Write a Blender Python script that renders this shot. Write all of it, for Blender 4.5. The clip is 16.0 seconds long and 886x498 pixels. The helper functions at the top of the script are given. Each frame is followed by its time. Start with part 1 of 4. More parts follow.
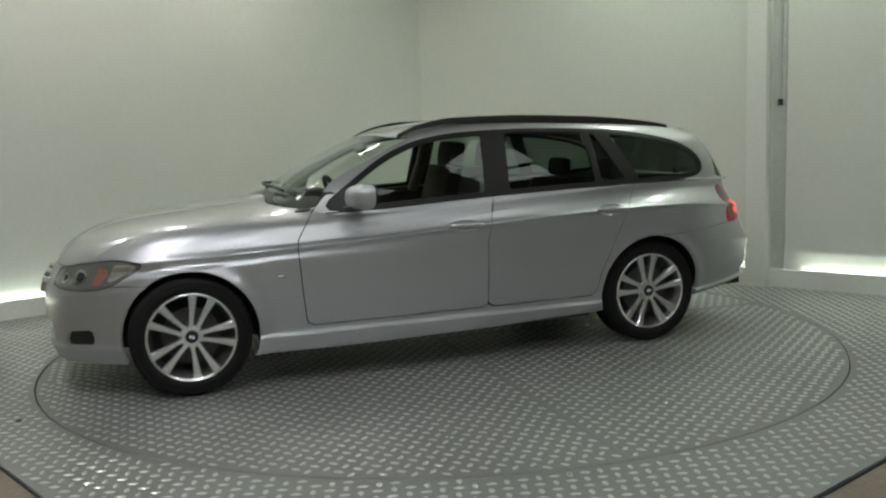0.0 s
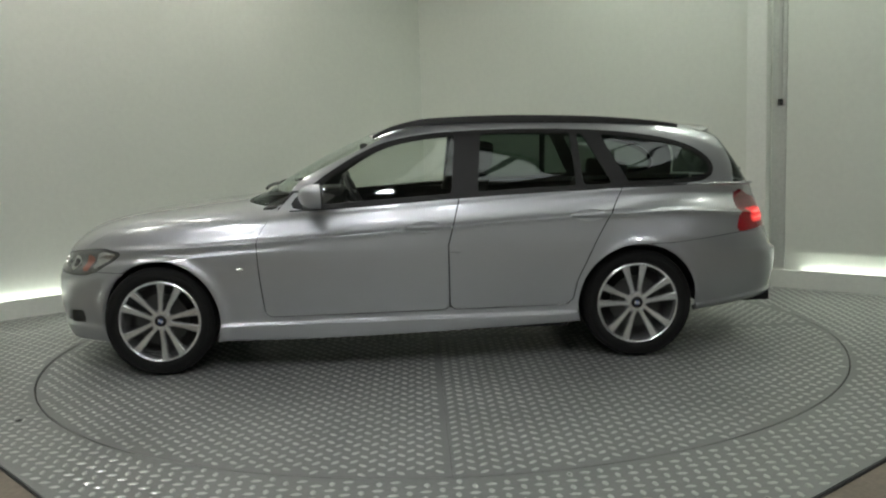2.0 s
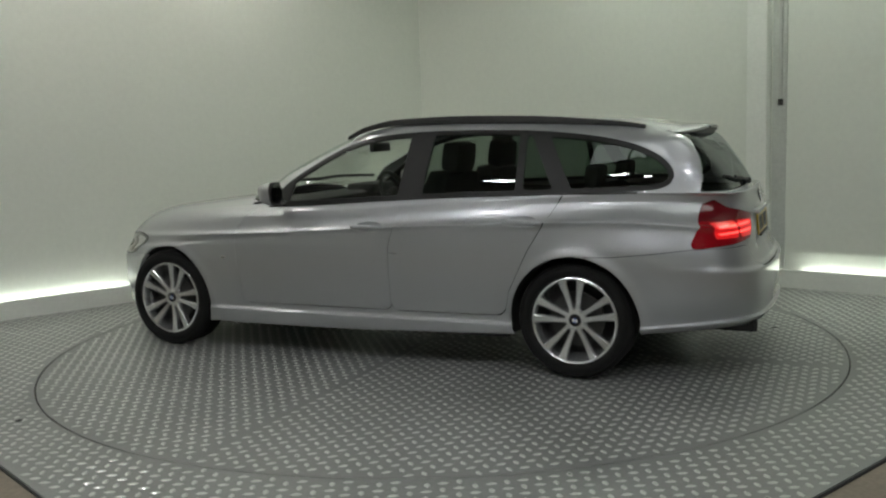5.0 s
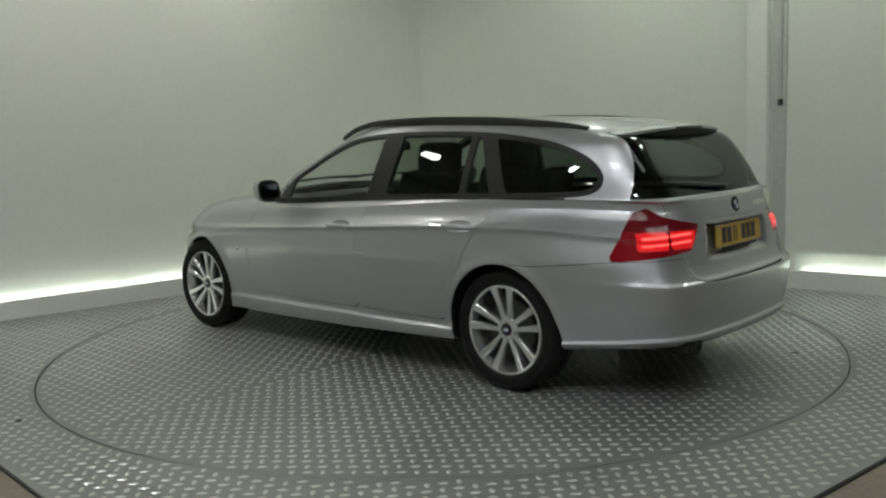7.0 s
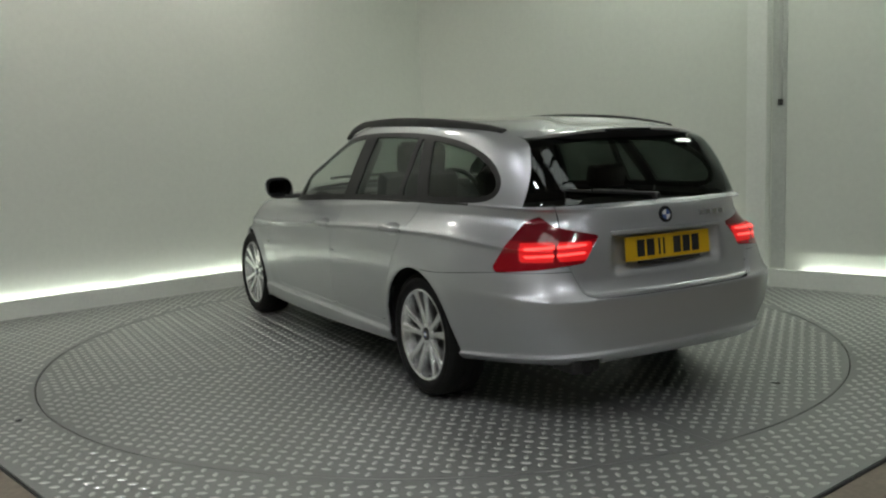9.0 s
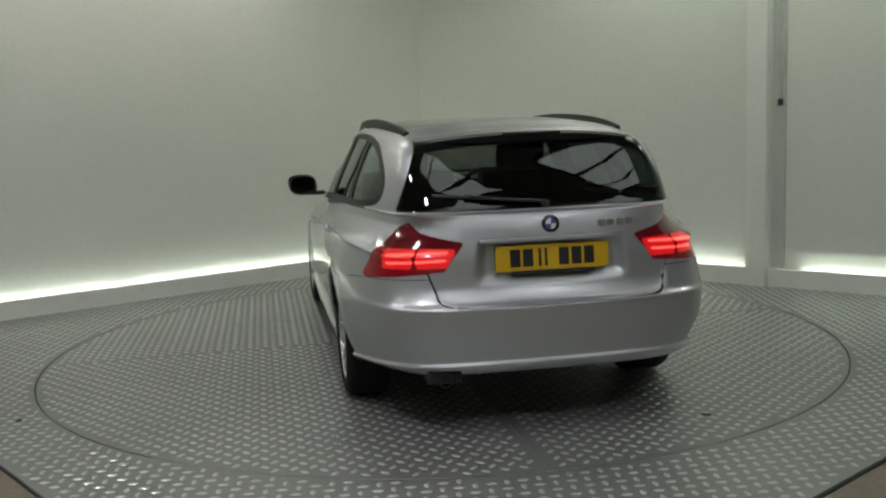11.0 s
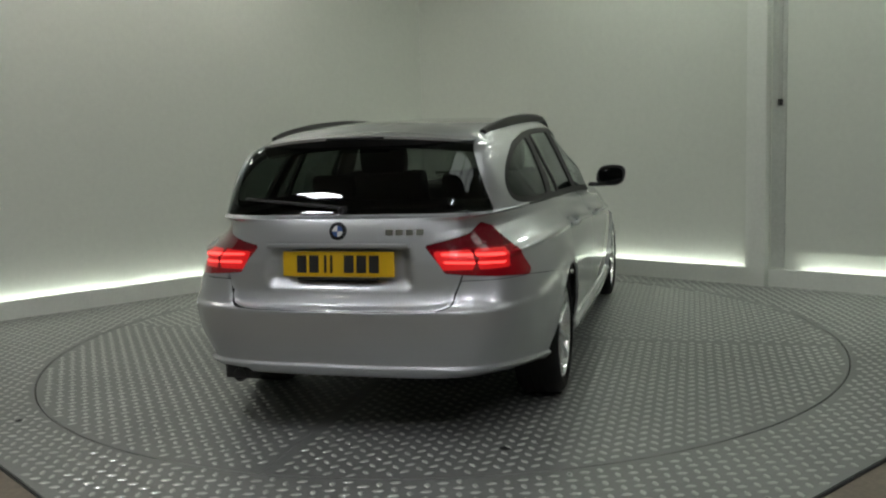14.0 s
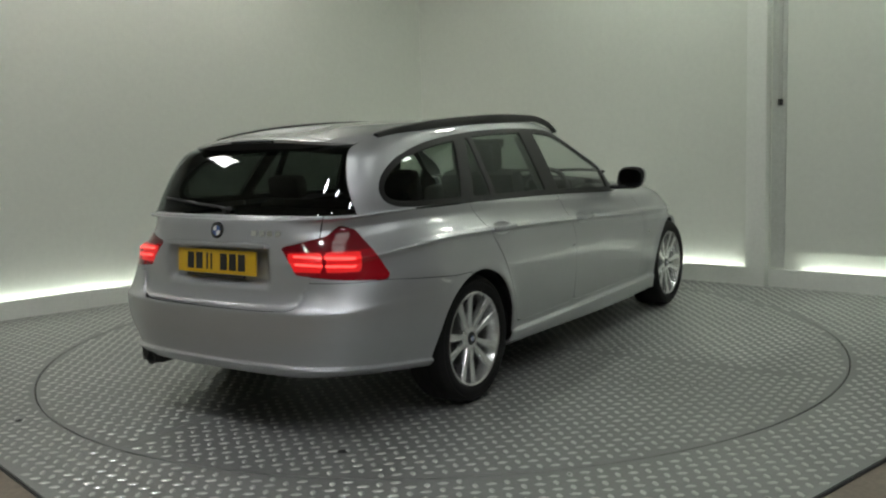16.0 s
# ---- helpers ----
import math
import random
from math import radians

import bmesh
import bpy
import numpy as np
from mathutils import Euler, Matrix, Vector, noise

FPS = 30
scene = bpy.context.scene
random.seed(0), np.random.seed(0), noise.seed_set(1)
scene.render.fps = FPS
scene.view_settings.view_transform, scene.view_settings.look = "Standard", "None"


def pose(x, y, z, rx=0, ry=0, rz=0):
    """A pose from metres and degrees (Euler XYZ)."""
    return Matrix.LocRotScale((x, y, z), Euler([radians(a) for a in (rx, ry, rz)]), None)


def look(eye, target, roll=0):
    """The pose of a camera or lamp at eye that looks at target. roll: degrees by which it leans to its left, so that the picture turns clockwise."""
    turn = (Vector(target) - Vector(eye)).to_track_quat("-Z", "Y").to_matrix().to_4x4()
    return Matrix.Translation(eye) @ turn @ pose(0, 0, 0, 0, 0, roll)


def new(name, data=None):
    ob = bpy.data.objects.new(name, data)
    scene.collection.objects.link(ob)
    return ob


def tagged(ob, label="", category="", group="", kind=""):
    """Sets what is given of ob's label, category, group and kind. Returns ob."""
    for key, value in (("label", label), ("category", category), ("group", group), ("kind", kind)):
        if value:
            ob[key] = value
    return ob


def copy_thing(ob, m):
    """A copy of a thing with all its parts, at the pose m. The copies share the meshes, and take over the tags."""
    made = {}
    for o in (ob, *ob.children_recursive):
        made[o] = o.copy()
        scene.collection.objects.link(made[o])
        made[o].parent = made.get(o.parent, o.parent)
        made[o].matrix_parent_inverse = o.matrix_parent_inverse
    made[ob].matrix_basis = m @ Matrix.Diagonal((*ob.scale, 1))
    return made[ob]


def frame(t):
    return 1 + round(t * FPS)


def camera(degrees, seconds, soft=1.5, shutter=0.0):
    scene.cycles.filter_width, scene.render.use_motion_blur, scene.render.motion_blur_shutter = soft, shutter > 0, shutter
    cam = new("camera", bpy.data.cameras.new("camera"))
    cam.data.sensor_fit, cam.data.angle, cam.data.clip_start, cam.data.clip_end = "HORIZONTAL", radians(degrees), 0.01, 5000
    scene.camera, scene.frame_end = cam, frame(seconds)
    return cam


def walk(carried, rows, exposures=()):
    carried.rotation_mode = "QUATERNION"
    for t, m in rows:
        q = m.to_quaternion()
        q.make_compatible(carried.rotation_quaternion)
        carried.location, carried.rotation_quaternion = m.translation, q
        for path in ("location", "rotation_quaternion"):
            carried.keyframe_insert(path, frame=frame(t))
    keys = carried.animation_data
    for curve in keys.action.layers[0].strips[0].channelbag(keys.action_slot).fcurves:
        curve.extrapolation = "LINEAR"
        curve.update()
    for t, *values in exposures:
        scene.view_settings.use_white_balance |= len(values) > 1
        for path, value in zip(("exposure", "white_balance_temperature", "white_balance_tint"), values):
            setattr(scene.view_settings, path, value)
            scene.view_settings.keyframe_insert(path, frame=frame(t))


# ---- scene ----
# ---------------------------------------------------------------- camera
EYE = Vector((0.0, -5.798, 1.327))
PITCH, YAW, ROLL = radians(7.306), radians(0.261), -1.976
AIM = EYE + 6 * Vector((math.sin(YAW) * math.cos(PITCH), math.cos(YAW) * math.cos(PITCH), -math.sin(PITCH)))
cam = camera(52.92, 16.0, soft=2.2)
walk(cam, [(0.0, look(EYE, AIM, ROLL)), (16.0, look(EYE, AIM, ROLL))], exposures=[(0.0, 0.0), (3.5, -0.08), (8.0, -0.17), (12.0, -0.33), (13.5, -0.40), (15.0, -0.36), (16.0, -0.20)])

# ---------------------------------------------------------------- light
world = bpy.data.worlds.new("world")
scene.world = world
world.use_nodes = True
world.node_tree.nodes["Background"].inputs[0].default_value = (0.02, 0.022, 0.02, 1)
world.node_tree.nodes["Background"].inputs[1].default_value = 0.3


# ---------------------------------------------------------------- materials
def material(name, base, rough=0.5, metal=0.0, coat=0.0, spec=0.5, emit=None, power=0.0):
    m = bpy.data.materials.new(name)
    m.use_nodes = True
    b = m.node_tree.nodes["Principled BSDF"]
    b.inputs["Base Color"].default_value = (*base, 1)
    b.inputs["Roughness"].default_value = rough
    b.inputs["Metallic"].default_value = metal
    b.inputs["Coat Weight"].default_value = coat
    b.inputs["Coat Roughness"].default_value = 0.04
    b.inputs["Specular IOR Level"].default_value = spec
    if emit:
        b.inputs["Emission Color"].default_value = (*emit, 1)
        b.inputs["Emission Strength"].default_value = power
    return m


def weather(m, big=1.5, fine=60.0, colour=0.08, rough=0.08, bump=0.0, deep=0.002):
    """Stains and grain: two noises that vary colour, gloss and relief."""
    nt = m.node_tree
    b = nt.nodes["Principled BSDF"]
    tc = nt.nodes.new("ShaderNodeTexCoord")
    n1, n2 = nt.nodes.new("ShaderNodeTexNoise"), nt.nodes.new("ShaderNodeTexNoise")
    n1.inputs["Scale"].default_value, n1.inputs["Detail"].default_value = big, 6
    n2.inputs["Scale"].default_value, n2.inputs["Detail"].default_value = fine, 3
    mix = nt.nodes.new("ShaderNodeMath")
    mix.operation = "ADD"
    for n in (n1, n2):
        nt.links.new(tc.outputs["Object"], n.inputs["Vector"])
    nt.links.new(n1.outputs["Fac"], mix.inputs[0])
    nt.links.new(n2.outputs["Fac"], mix.inputs[1])
    base = tuple(b.inputs["Base Color"].default_value)[:3]
    r0 = b.inputs["Roughness"].default_value
    ramp = nt.nodes.new("ShaderNodeMapRange")
    ramp.inputs["From Min"].default_value, ramp.inputs["From Max"].default_value = 0.6, 1.4
    ramp.inputs["To Min"].default_value, ramp.inputs["To Max"].default_value = 1 - colour, 1 + colour
    nt.links.new(mix.outputs[0], ramp.inputs["Value"])
    vm = nt.nodes.new("ShaderNodeVectorMath")
    vm.operation = "SCALE"
    vm.inputs[0].default_value = base
    nt.links.new(ramp.outputs[0], vm.inputs["Scale"])
    nt.links.new(vm.outputs[0], b.inputs["Base Color"])
    rr = nt.nodes.new("ShaderNodeMapRange")
    rr.inputs["From Min"].default_value, rr.inputs["From Max"].default_value = 0.6, 1.4
    rr.inputs["To Min"].default_value, rr.inputs["To Max"].default_value = max(0, r0 - rough), min(1, r0 + rough)
    nt.links.new(mix.outputs[0], rr.inputs["Value"])
    nt.links.new(rr.outputs[0], b.inputs["Roughness"])
    if bump:
        bp = nt.nodes.new("ShaderNodeBump")
        bp.inputs["Strength"].default_value, bp.inputs["Distance"].default_value = bump, deep
        nt.links.new(n2.outputs["Fac"], bp.inputs["Height"])
        nt.links.new(bp.outputs[0], b.inputs["Normal"])
    return m


def glass(name, tint, gloss=(0.9, 0.95, 0.95)):
    """A thin pane: tinted see-through with a mirror coat that grows towards grazing."""
    m = bpy.data.materials.new(name)
    m.use_nodes = True
    nt = m.node_tree
    nt.nodes.remove(nt.nodes["Principled BSDF"])
    out = nt.nodes["Material Output"]
    tr, gl, mx, fr = (nt.nodes.new("ShaderNode" + k) for k in ("BsdfTransparent", "BsdfGlossy", "MixShader", "LayerWeight"))
    tr.inputs[0].default_value = (*tint, 1)
    gl.inputs[0].default_value = (*gloss, 1)
    gl.inputs["Roughness"].default_value = 0.015
    fr.inputs["Blend"].default_value = 0.5
    power = nt.nodes.new("ShaderNodeMath")
    power.operation, power.inputs[1].default_value = "POWER", 5.0
    scale = nt.nodes.new("ShaderNodeMath")
    scale.operation, scale.inputs[1].default_value, scale.inputs[2].default_value = "MULTIPLY_ADD", 0.80, 0.045
    nt.links.new(fr.outputs["Facing"], power.inputs[0])
    nt.links.new(power.outputs[0], scale.inputs[0])
    nt.links.new(scale.outputs[0], mx.inputs[0])
    nt.links.new(tr.outputs[0], mx.inputs[1])
    nt.links.new(gl.outputs[0], mx.inputs[2])
    nt.links.new(mx.outputs[0], out.inputs[0])
    return m


PAINT = weather(material("silver_paint", (0.485, 0.498, 0.518), 0.37, 0.72, 1.0), 2.0, 900, 0.03, 0.03)
WALL = weather(material("white_wall_paint", (0.73, 0.755, 0.69), 0.6), 0.7, 25, 0.04, 0.1, 0.15)
DARKWALL = weather(material("dark_unseen_wall", (0.24, 0.245, 0.235), 0.7), 0.7, 25, 0.15, 0.1, 0.15)
TRIMWHITE = weather(material("white_board_paint", (0.80, 0.82, 0.77), 0.5), 1.5, 40, 0.06, 0.1)
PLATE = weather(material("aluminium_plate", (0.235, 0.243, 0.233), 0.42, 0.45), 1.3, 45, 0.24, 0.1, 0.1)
# the plate's metal again, lighter: the studs' glints put into the colour
STUD = weather(material("aluminium_stud_glint", (0.54, 0.55, 0.53), 0.34, 0.60), 1.3, 45, 0.2, 0.1)
CONCRETE = weather(material("brown_concrete", (0.20, 0.17, 0.13), 0.85), 2.0, 50, 0.25, 0.05, 0.4)
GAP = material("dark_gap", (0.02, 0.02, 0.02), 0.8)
BLACK = material("black_plastic", (0.015, 0.015, 0.016), 0.45)
GLOSSBLACK = material("gloss_black_trim", (0.02, 0.02, 0.022), 0.22, 0.0, 0.3)
SATIN = material("satin_black", (0.012, 0.012, 0.012), 0.5, 0.0, 0.0, 0.35)
GREYPLASTIC = material("grey_conduit", (0.55, 0.56, 0.53), 0.5)
RECESS = weather(material("grey_recess_shade", (0.60, 0.62, 0.58), 0.6), 2.0, 40, 0.12, 0.1)
RUBBER = weather(material("tyre_rubber", (0.010, 0.010, 0.010), 0.8, 0.0, 0.0, 0.25), 8, 120, 0.2, 0.1)
ALLOY = weather(material("silver_alloy", (0.74, 0.75, 0.75), 0.23, 0.88, 0.4), 9, 200, 0.05, 0.05)
STEEL = weather(material("brake_steel", (0.06, 0.06, 0.058), 0.5, 0.7), 9, 200, 0.1, 0.1)
CHROME = material("chrome", (0.75, 0.75, 0.75), 0.1, 1.0)
GLASS = glass("window_glass", (0.84, 0.87, 0.84))
TINT = glass("tinted_glass", (0.28, 0.34, 0.30))
REARTINT = glass("privacy_glass", (0.15, 0.17, 0.16))
LINING = weather(material("dark_cloth", (0.022, 0.022, 0.023), 0.85), 6, 200, 0.2, 0.05)
HEADLINING = weather(material("grey_headlining", (0.16, 0.16, 0.15), 0.9), 6, 200, 0.06, 0.05)
DASH = weather(material("dashboard_plastic", (0.03, 0.03, 0.03), 0.6), 6, 300, 0.15, 0.05)
LAMPRED = material("red_lens", (0.19, 0.004, 0.010), 0.12, 0.0, 0.6, 0.5, (1.0, 0.010, 0.016), 0.045)
LAMPDARK = material("dark_red_lens", (0.11, 0.004, 0.010), 0.12, 0.0, 0.6, 0.5, (1.0, 0.010, 0.016), 0.012)
LAMPGLOW = material("lit_red_lens", (0.5, 0.01, 0.01), 0.3, 0.0, 0.5, 0.5, (1.0, 0.010, 0.016), 0.48)
LAMPBAR = material("lit_red_bar", (0.6, 0.02, 0.02), 0.3, 0.0, 0.5, 0.5, (1.0, 0.060, 0.050), 3.0)
LAMPCLEAR = material("headlamp_lens", (0.24, 0.25, 0.24), 0.15, 0.5, 1.0)
AMBER = material("amber_lens", (0.30, 0.13, 0.10), 0.2, 0.0, 1.0)
YELLOW = material("yellow_plate", (0.62, 0.38, 0.01), 0.35, 0.0, 0.4)
BLUE = material("badge_blue", (0.02, 0.07, 0.25), 0.3, 0.0, 1.0)
WHITE = material("badge_white", (0.7, 0.7, 0.7), 0.3, 0.0, 1.0)
TUBE = material("lit_tube", (0.9, 0.95, 0.9), 0.5, 0, 0, 0.5, (0.95, 1.0, 0.94), 11.0)
FLOOD = material("lit_panel", (0.9, 0.95, 0.9), 0.5, 0, 0, 0.5, (0.92, 1.0, 0.88), 47.0)
WARM = material("lit_warm_panel", (0.9, 0.9, 0.86), 0.5, 0, 0, 0.5, (1.0, 0.985, 0.91), 44.0)
COOLFILL = material("cool_fill_panel", (0.9, 0.92, 0.95), 0.5, 0, 0, 0.5, (0.95, 0.965, 0.985), 100.0)
MIRROR = material("mirror_glass", (0.22, 0.23, 0.24), 0.05, 1.0)
LIGHTBOX = material("light_box_sheet", (0.9, 0.9, 0.88), 0.5, 0, 0, 0.5, (0.95, 1.0, 0.95), 2.2)
CEIL = weather(material("dark_ceiling", (0.42, 0.42, 0.39), 0.8), 1, 20, 0.2, 0.05)


# ---------------------------------------------------------------- mesh helpers
def mesh_of(name, verts, faces, mat, smooth=False, normals=None):
    me = bpy.data.meshes.new(name)
    me.from_pydata([tuple(map(float, v)) for v in verts], [], [tuple(map(int, f)) for f in faces])
    me.materials.append(mat)
    if smooth:
        me.polygons.foreach_set("use_smooth", [True] * len(me.polygons))
    me.update()
    if normals is not None:
        me.normals_split_custom_set_from_vertices([tuple(map(float, n)) for n in normals])
    return me


def part(name, bm, mat, parent, label="", smooth=False):
    """Links a bmesh (or a ready mesh) as one mesh object under a thing or a part."""
    if isinstance(bm, bmesh.types.BMesh):
        me = bpy.data.meshes.new(name)
        bmesh.ops.recalc_face_normals(bm, faces=bm.faces)
        bm.to_mesh(me)
        bm.free()
        me.materials.append(mat)
        if smooth:
            me.polygons.foreach_set("use_smooth", [True] * len(me.polygons))
            me.set_sharp_from_angle(angle=radians(38))
    else:
        me = bm
    ob = new(name, me)
    if parent:
        ob.parent = parent
    return tagged(ob, label)


def box(bm, lo, hi, m=None, bevel=0.0):
    r = bmesh.ops.create_cube(bm, size=1.0)
    vs = r["verts"]
    lo, hi = Vector(lo), Vector(hi)
    for v in vs:
        v.co = Vector([(lo[i] + hi[i]) / 2 + v.co[i] * (hi[i] - lo[i]) for i in range(3)])
    if bevel:
        es = list({e for v in vs for e in v.link_edges})
        r = bmesh.ops.bevel(bm, geom=es, offset=bevel, segments=2, profile=0.6, affect="EDGES", clamp_overlap=True)
        vs = list({v for f in r["faces"] for v in f.verts} | {v for v in vs if v.is_valid})
    if m:
        for v in vs:
            v.co = m @ v.co
    return vs


def lathe(bm, prof, n=48, m=None, close=False):
    """Turns a profile of (r, h) round the z axis."""
    rows = []
    for r, h in prof:
        rows.append([bm.verts.new((r * math.cos(2 * math.pi * k / n), r * math.sin(2 * math.pi * k / n), h)) for k in range(n)])
    if close:
        rows.append(rows[0])
    for a, b in zip(rows, rows[1:]):
        for k in range(n):
            bm.faces.new((a[k], a[(k + 1) % n], b[(k + 1) % n], b[k]))
    vs = [v for r in rows for v in r]
    if m:
        for v in set(vs):
            v.co = m @ v.co
    return rows


def sweep(bm, path, radii, n=10):
    """A tube along points; radii: one (ry, rz) or one for each point. Section axes: level side and up."""
    rows = []
    path = [Vector(p) for p in path]
    for i, p in enumerate(path):
        d = (path[min(i + 1, len(path) - 1)] - path[max(i - 1, 0)]).normalized()
        side = d.cross(Vector((0, 0, 1)))
        side = side.normalized() if side.length > 1e-4 else Vector((1, 0, 0))
        up = side.cross(d).normalized()
        ry, rz = radii[i] if isinstance(radii, list) else radii
        rows.append([bm.verts.new(p + side * ry * math.cos(2 * math.pi * k / n) + up * rz * math.sin(2 * math.pi * k / n)) for k in range(n)])
    for a, b in zip(rows, rows[1:]):
        for k in range(n):
            bm.faces.new((a[k], a[(k + 1) % n], b[(k + 1) % n], b[k]))
    bm.faces.new(rows[0][::-1])
    bm.faces.new(rows[-1])


def prism(bm, outline, h0, h1, m=None):
    """An outline of (x, y) raised from h0 to h1 along z."""
    a = [bm.verts.new((x, y, h0)) for x, y in outline]
    b = [bm.verts.new((x, y, h1)) for x, y in outline]
    n = len(a)
    for k in range(n):
        bm.faces.new((a[k], a[(k + 1) % n], b[(k + 1) % n], b[k]))
    bm.faces.new(a[::-1])
    bm.faces.new(b)
    if m:
        for v in a + b:
            v.co = m @ v.co


# ---------------------------------------------------------------- the booth
CORNER = Vector((-0.13, 3.86))
LEFTDIR = Vector((-0.777, -0.629))
RIGHTDIR = Vector((0.7695, -0.6387))
HIGH = 3.7
LEFT_END = CORNER + LEFTDIR * 8.6
RIGHT_END = CORNER + RIGHTDIR * 8.6


def wall_between(name, a, b, z0=0.0, z1=HIGH, thick=0.15, mat=WALL):
    """A wall from a to b, with its inner face on the line and the room to the right of a > b."""
    a, b = Vector(a), Vector(b)
    d = (b - a).normalized()
    n = Vector((-d.y, d.x))
    bm = bmesh.new()
    prism(bm, [a, b, b + n * thick, a + n * thick], z0, z1)
    return tagged(part(name, bm, mat, None), kind="structure")


def along(line, s, off):
    """A place s metres along a wall from the far corner and off metres in front of it."""
    d = LEFTDIR if line == "left" else RIGHTDIR
    n = Vector((-d.y, d.x)) if line == "left" else Vector((d.y, -d.x))
    return CORNER + d * s + n * off


wall_between("wall_west", LEFT_END, CORNER)
wall_between("wall_east", CORNER, RIGHT_END)
wall_between("wall_south_west", (LEFT_END.x, -9.0), LEFT_END)
# unseen wall, coloured dark so that the tail reflects less light
wall_between("wall_south_east", RIGHT_END, (RIGHT_END.x, -9.0), mat=DARKWALL)
wall_between("wall_south", (RIGHT_END.x, -9.0), (LEFT_END.x, -9.0))

# kick boards with lit coves behind them
BOARD_OFF, BOARD_HIGH = 0.09, 0.148


def board(line, s0, s1):
    bm = bmesh.new()
    a, b, c, d = (along(line, s, o) for s, o in ((s0, BOARD_OFF), (s1, BOARD_OFF), (s1, BOARD_OFF - 0.02), (s0, BOARD_OFF - 0.02)))
    prism(bm, [a, b, c, d], 0.0, BOARD_HIGH)
    bmesh.ops.bevel(bm, geom=[e for e in bm.edges if all(v.co.z > 0.1 for v in e.verts)], offset=0.003, segments=1, affect="EDGES")
    tagged(part("baseboard", bm, TRIMWHITE, None), kind="structure")


def tube(line, s0, s1):
    """A lit tube on two holders behind the board."""
    holder = tagged(new("fluorescent_tube"), "lit white fluorescent tube hidden behind the white kick board", "lamp", "cove tubes")
    p = along(line, (s0 + s1) / 2, 0.045)
    d = LEFTDIR if line == "left" else RIGHTDIR
    holder.matrix_world = pose(p.x, p.y, 0.0, 0, 0, math.degrees(math.atan2(d.y, d.x)))
    half = (s1 - s0) / 2
    bm = bmesh.new()
    sweep(bm, [(-half, 0, 0.105), (half, 0, 0.105)], (0.013, 0.013), 8)
    part("tube", bm, TUBE, holder)
    for x in (-half + 0.05, half - 0.05):
        bm = bmesh.new()
        box(bm, (x - 0.012, -0.012, 0.0), (x + 0.012, 0.012, 0.094))
        part("holder", bm, TRIMWHITE, holder)


board("left", 0.14, 8.4)
board("right", 0.14, 3.56)
board("right", 3.745, 8.4)
for s0, s1 in ((0.35, 1.80), (1.85, 3.28), (3.36, 4.84), (4.90, 6.36), (6.42, 7.90)):
    tube("left", s0, s1)
for s0, s1 in ((0.35, 1.90), (1.95, 3.50), (4.00, 5.48), (5.54, 7.00)):
    tube("right", s0, s1)

# boxed pilaster, the recess beside it and a cable in that recess
bm = bmesh.new()
prism(bm, [along("right", s, o) for s, o in ((3.56, 0.0), (3.56, 0.115), (3.72, 0.115), (3.72, 0.0))][::-1], 0.0, HIGH)
bmesh.ops.bevel(bm, geom=[e for e in bm.edges if abs(e.verts[0].co.z - e.verts[1].co.z) > 1], offset=0.004, segments=2, affect="EDGES")
tagged(part("pilaster", bm, TRIMWHITE, None), kind="structure")
bm = bmesh.new()
prism(bm, [along("right", s, o) for s, o in ((3.86, 0.0), (3.86, 0.045), (8.3, 0.045), (8.3, 0.0))][::-1], BOARD_HIGH + 0.14, HIGH)
tagged(part("wall_panel", bm, WALL, None), kind="structure")

# grey strip on the recess wall: its shade put into the colour
bm = bmesh.new()
prism(bm, [along("right", s, o) for s, o in ((3.735, 0.0), (3.735, 0.012), (3.845, 0.012), (3.845, 0.0))][::-1], BOARD_HIGH + 0.005, HIGH)
tagged(part("recess_shade_strip", bm, RECESS, None), kind="structure")

cable = tagged(new("cable_conduit"), "thin grey cable conduit clipped into the wall recess", "conduit")
p = along("right", 3.80, 0.02)
cable.matrix_world = pose(p.x, p.y, 1.50)
bm = bmesh.new()
sweep(bm, [(0, 0, 0.02), (0, 0, HIGH - 1.5)], (0.016, 0.016), 10)
part("pipe", bm, GREYPLASTIC, cable)
bm = bmesh.new()
box(bm, (-0.016, -0.018, -0.03), (0.016, 0.018, 0.02), None, 0.005)
part("end_box", bm, STEEL, cable)

# ---------------------------------------------------------------- floor
bm = bmesh.new()
prism(bm, [(-9, -10), (9, -10), (9, 6), (-9, 6)], -0.12, -0.014)
tagged(part("ground", bm, CONCRETE, None), kind="structure")

RIM = 2.474          # pit of the turntable
TABLE = 2.464
SHEET = [Vector((-0.13, 4.05)), Vector((-4.45, 0.61)), Vector((-0.19, -3.98)), Vector((4.95, 0.18))]


def edge_at(a):
    """How far the sheet reaches from the centre in the direction a."""
    d = Vector((math.cos(a), math.sin(a)))
    best = 99
    for p, q in zip(SHEET, SHEET[1:] + SHEET[:1]):
        e = q - p
        den = d.x * e.y - d.y * e.x
        if abs(den) > 1e-9:
            t = (p.x * e.y - p.y * e.x) / den
            u = (p.x * d.y - p.y * d.x) / den
            if t > 0 and -1e-6 <= u <= 1 + 1e-6:
                best = min(best, t)
    return best


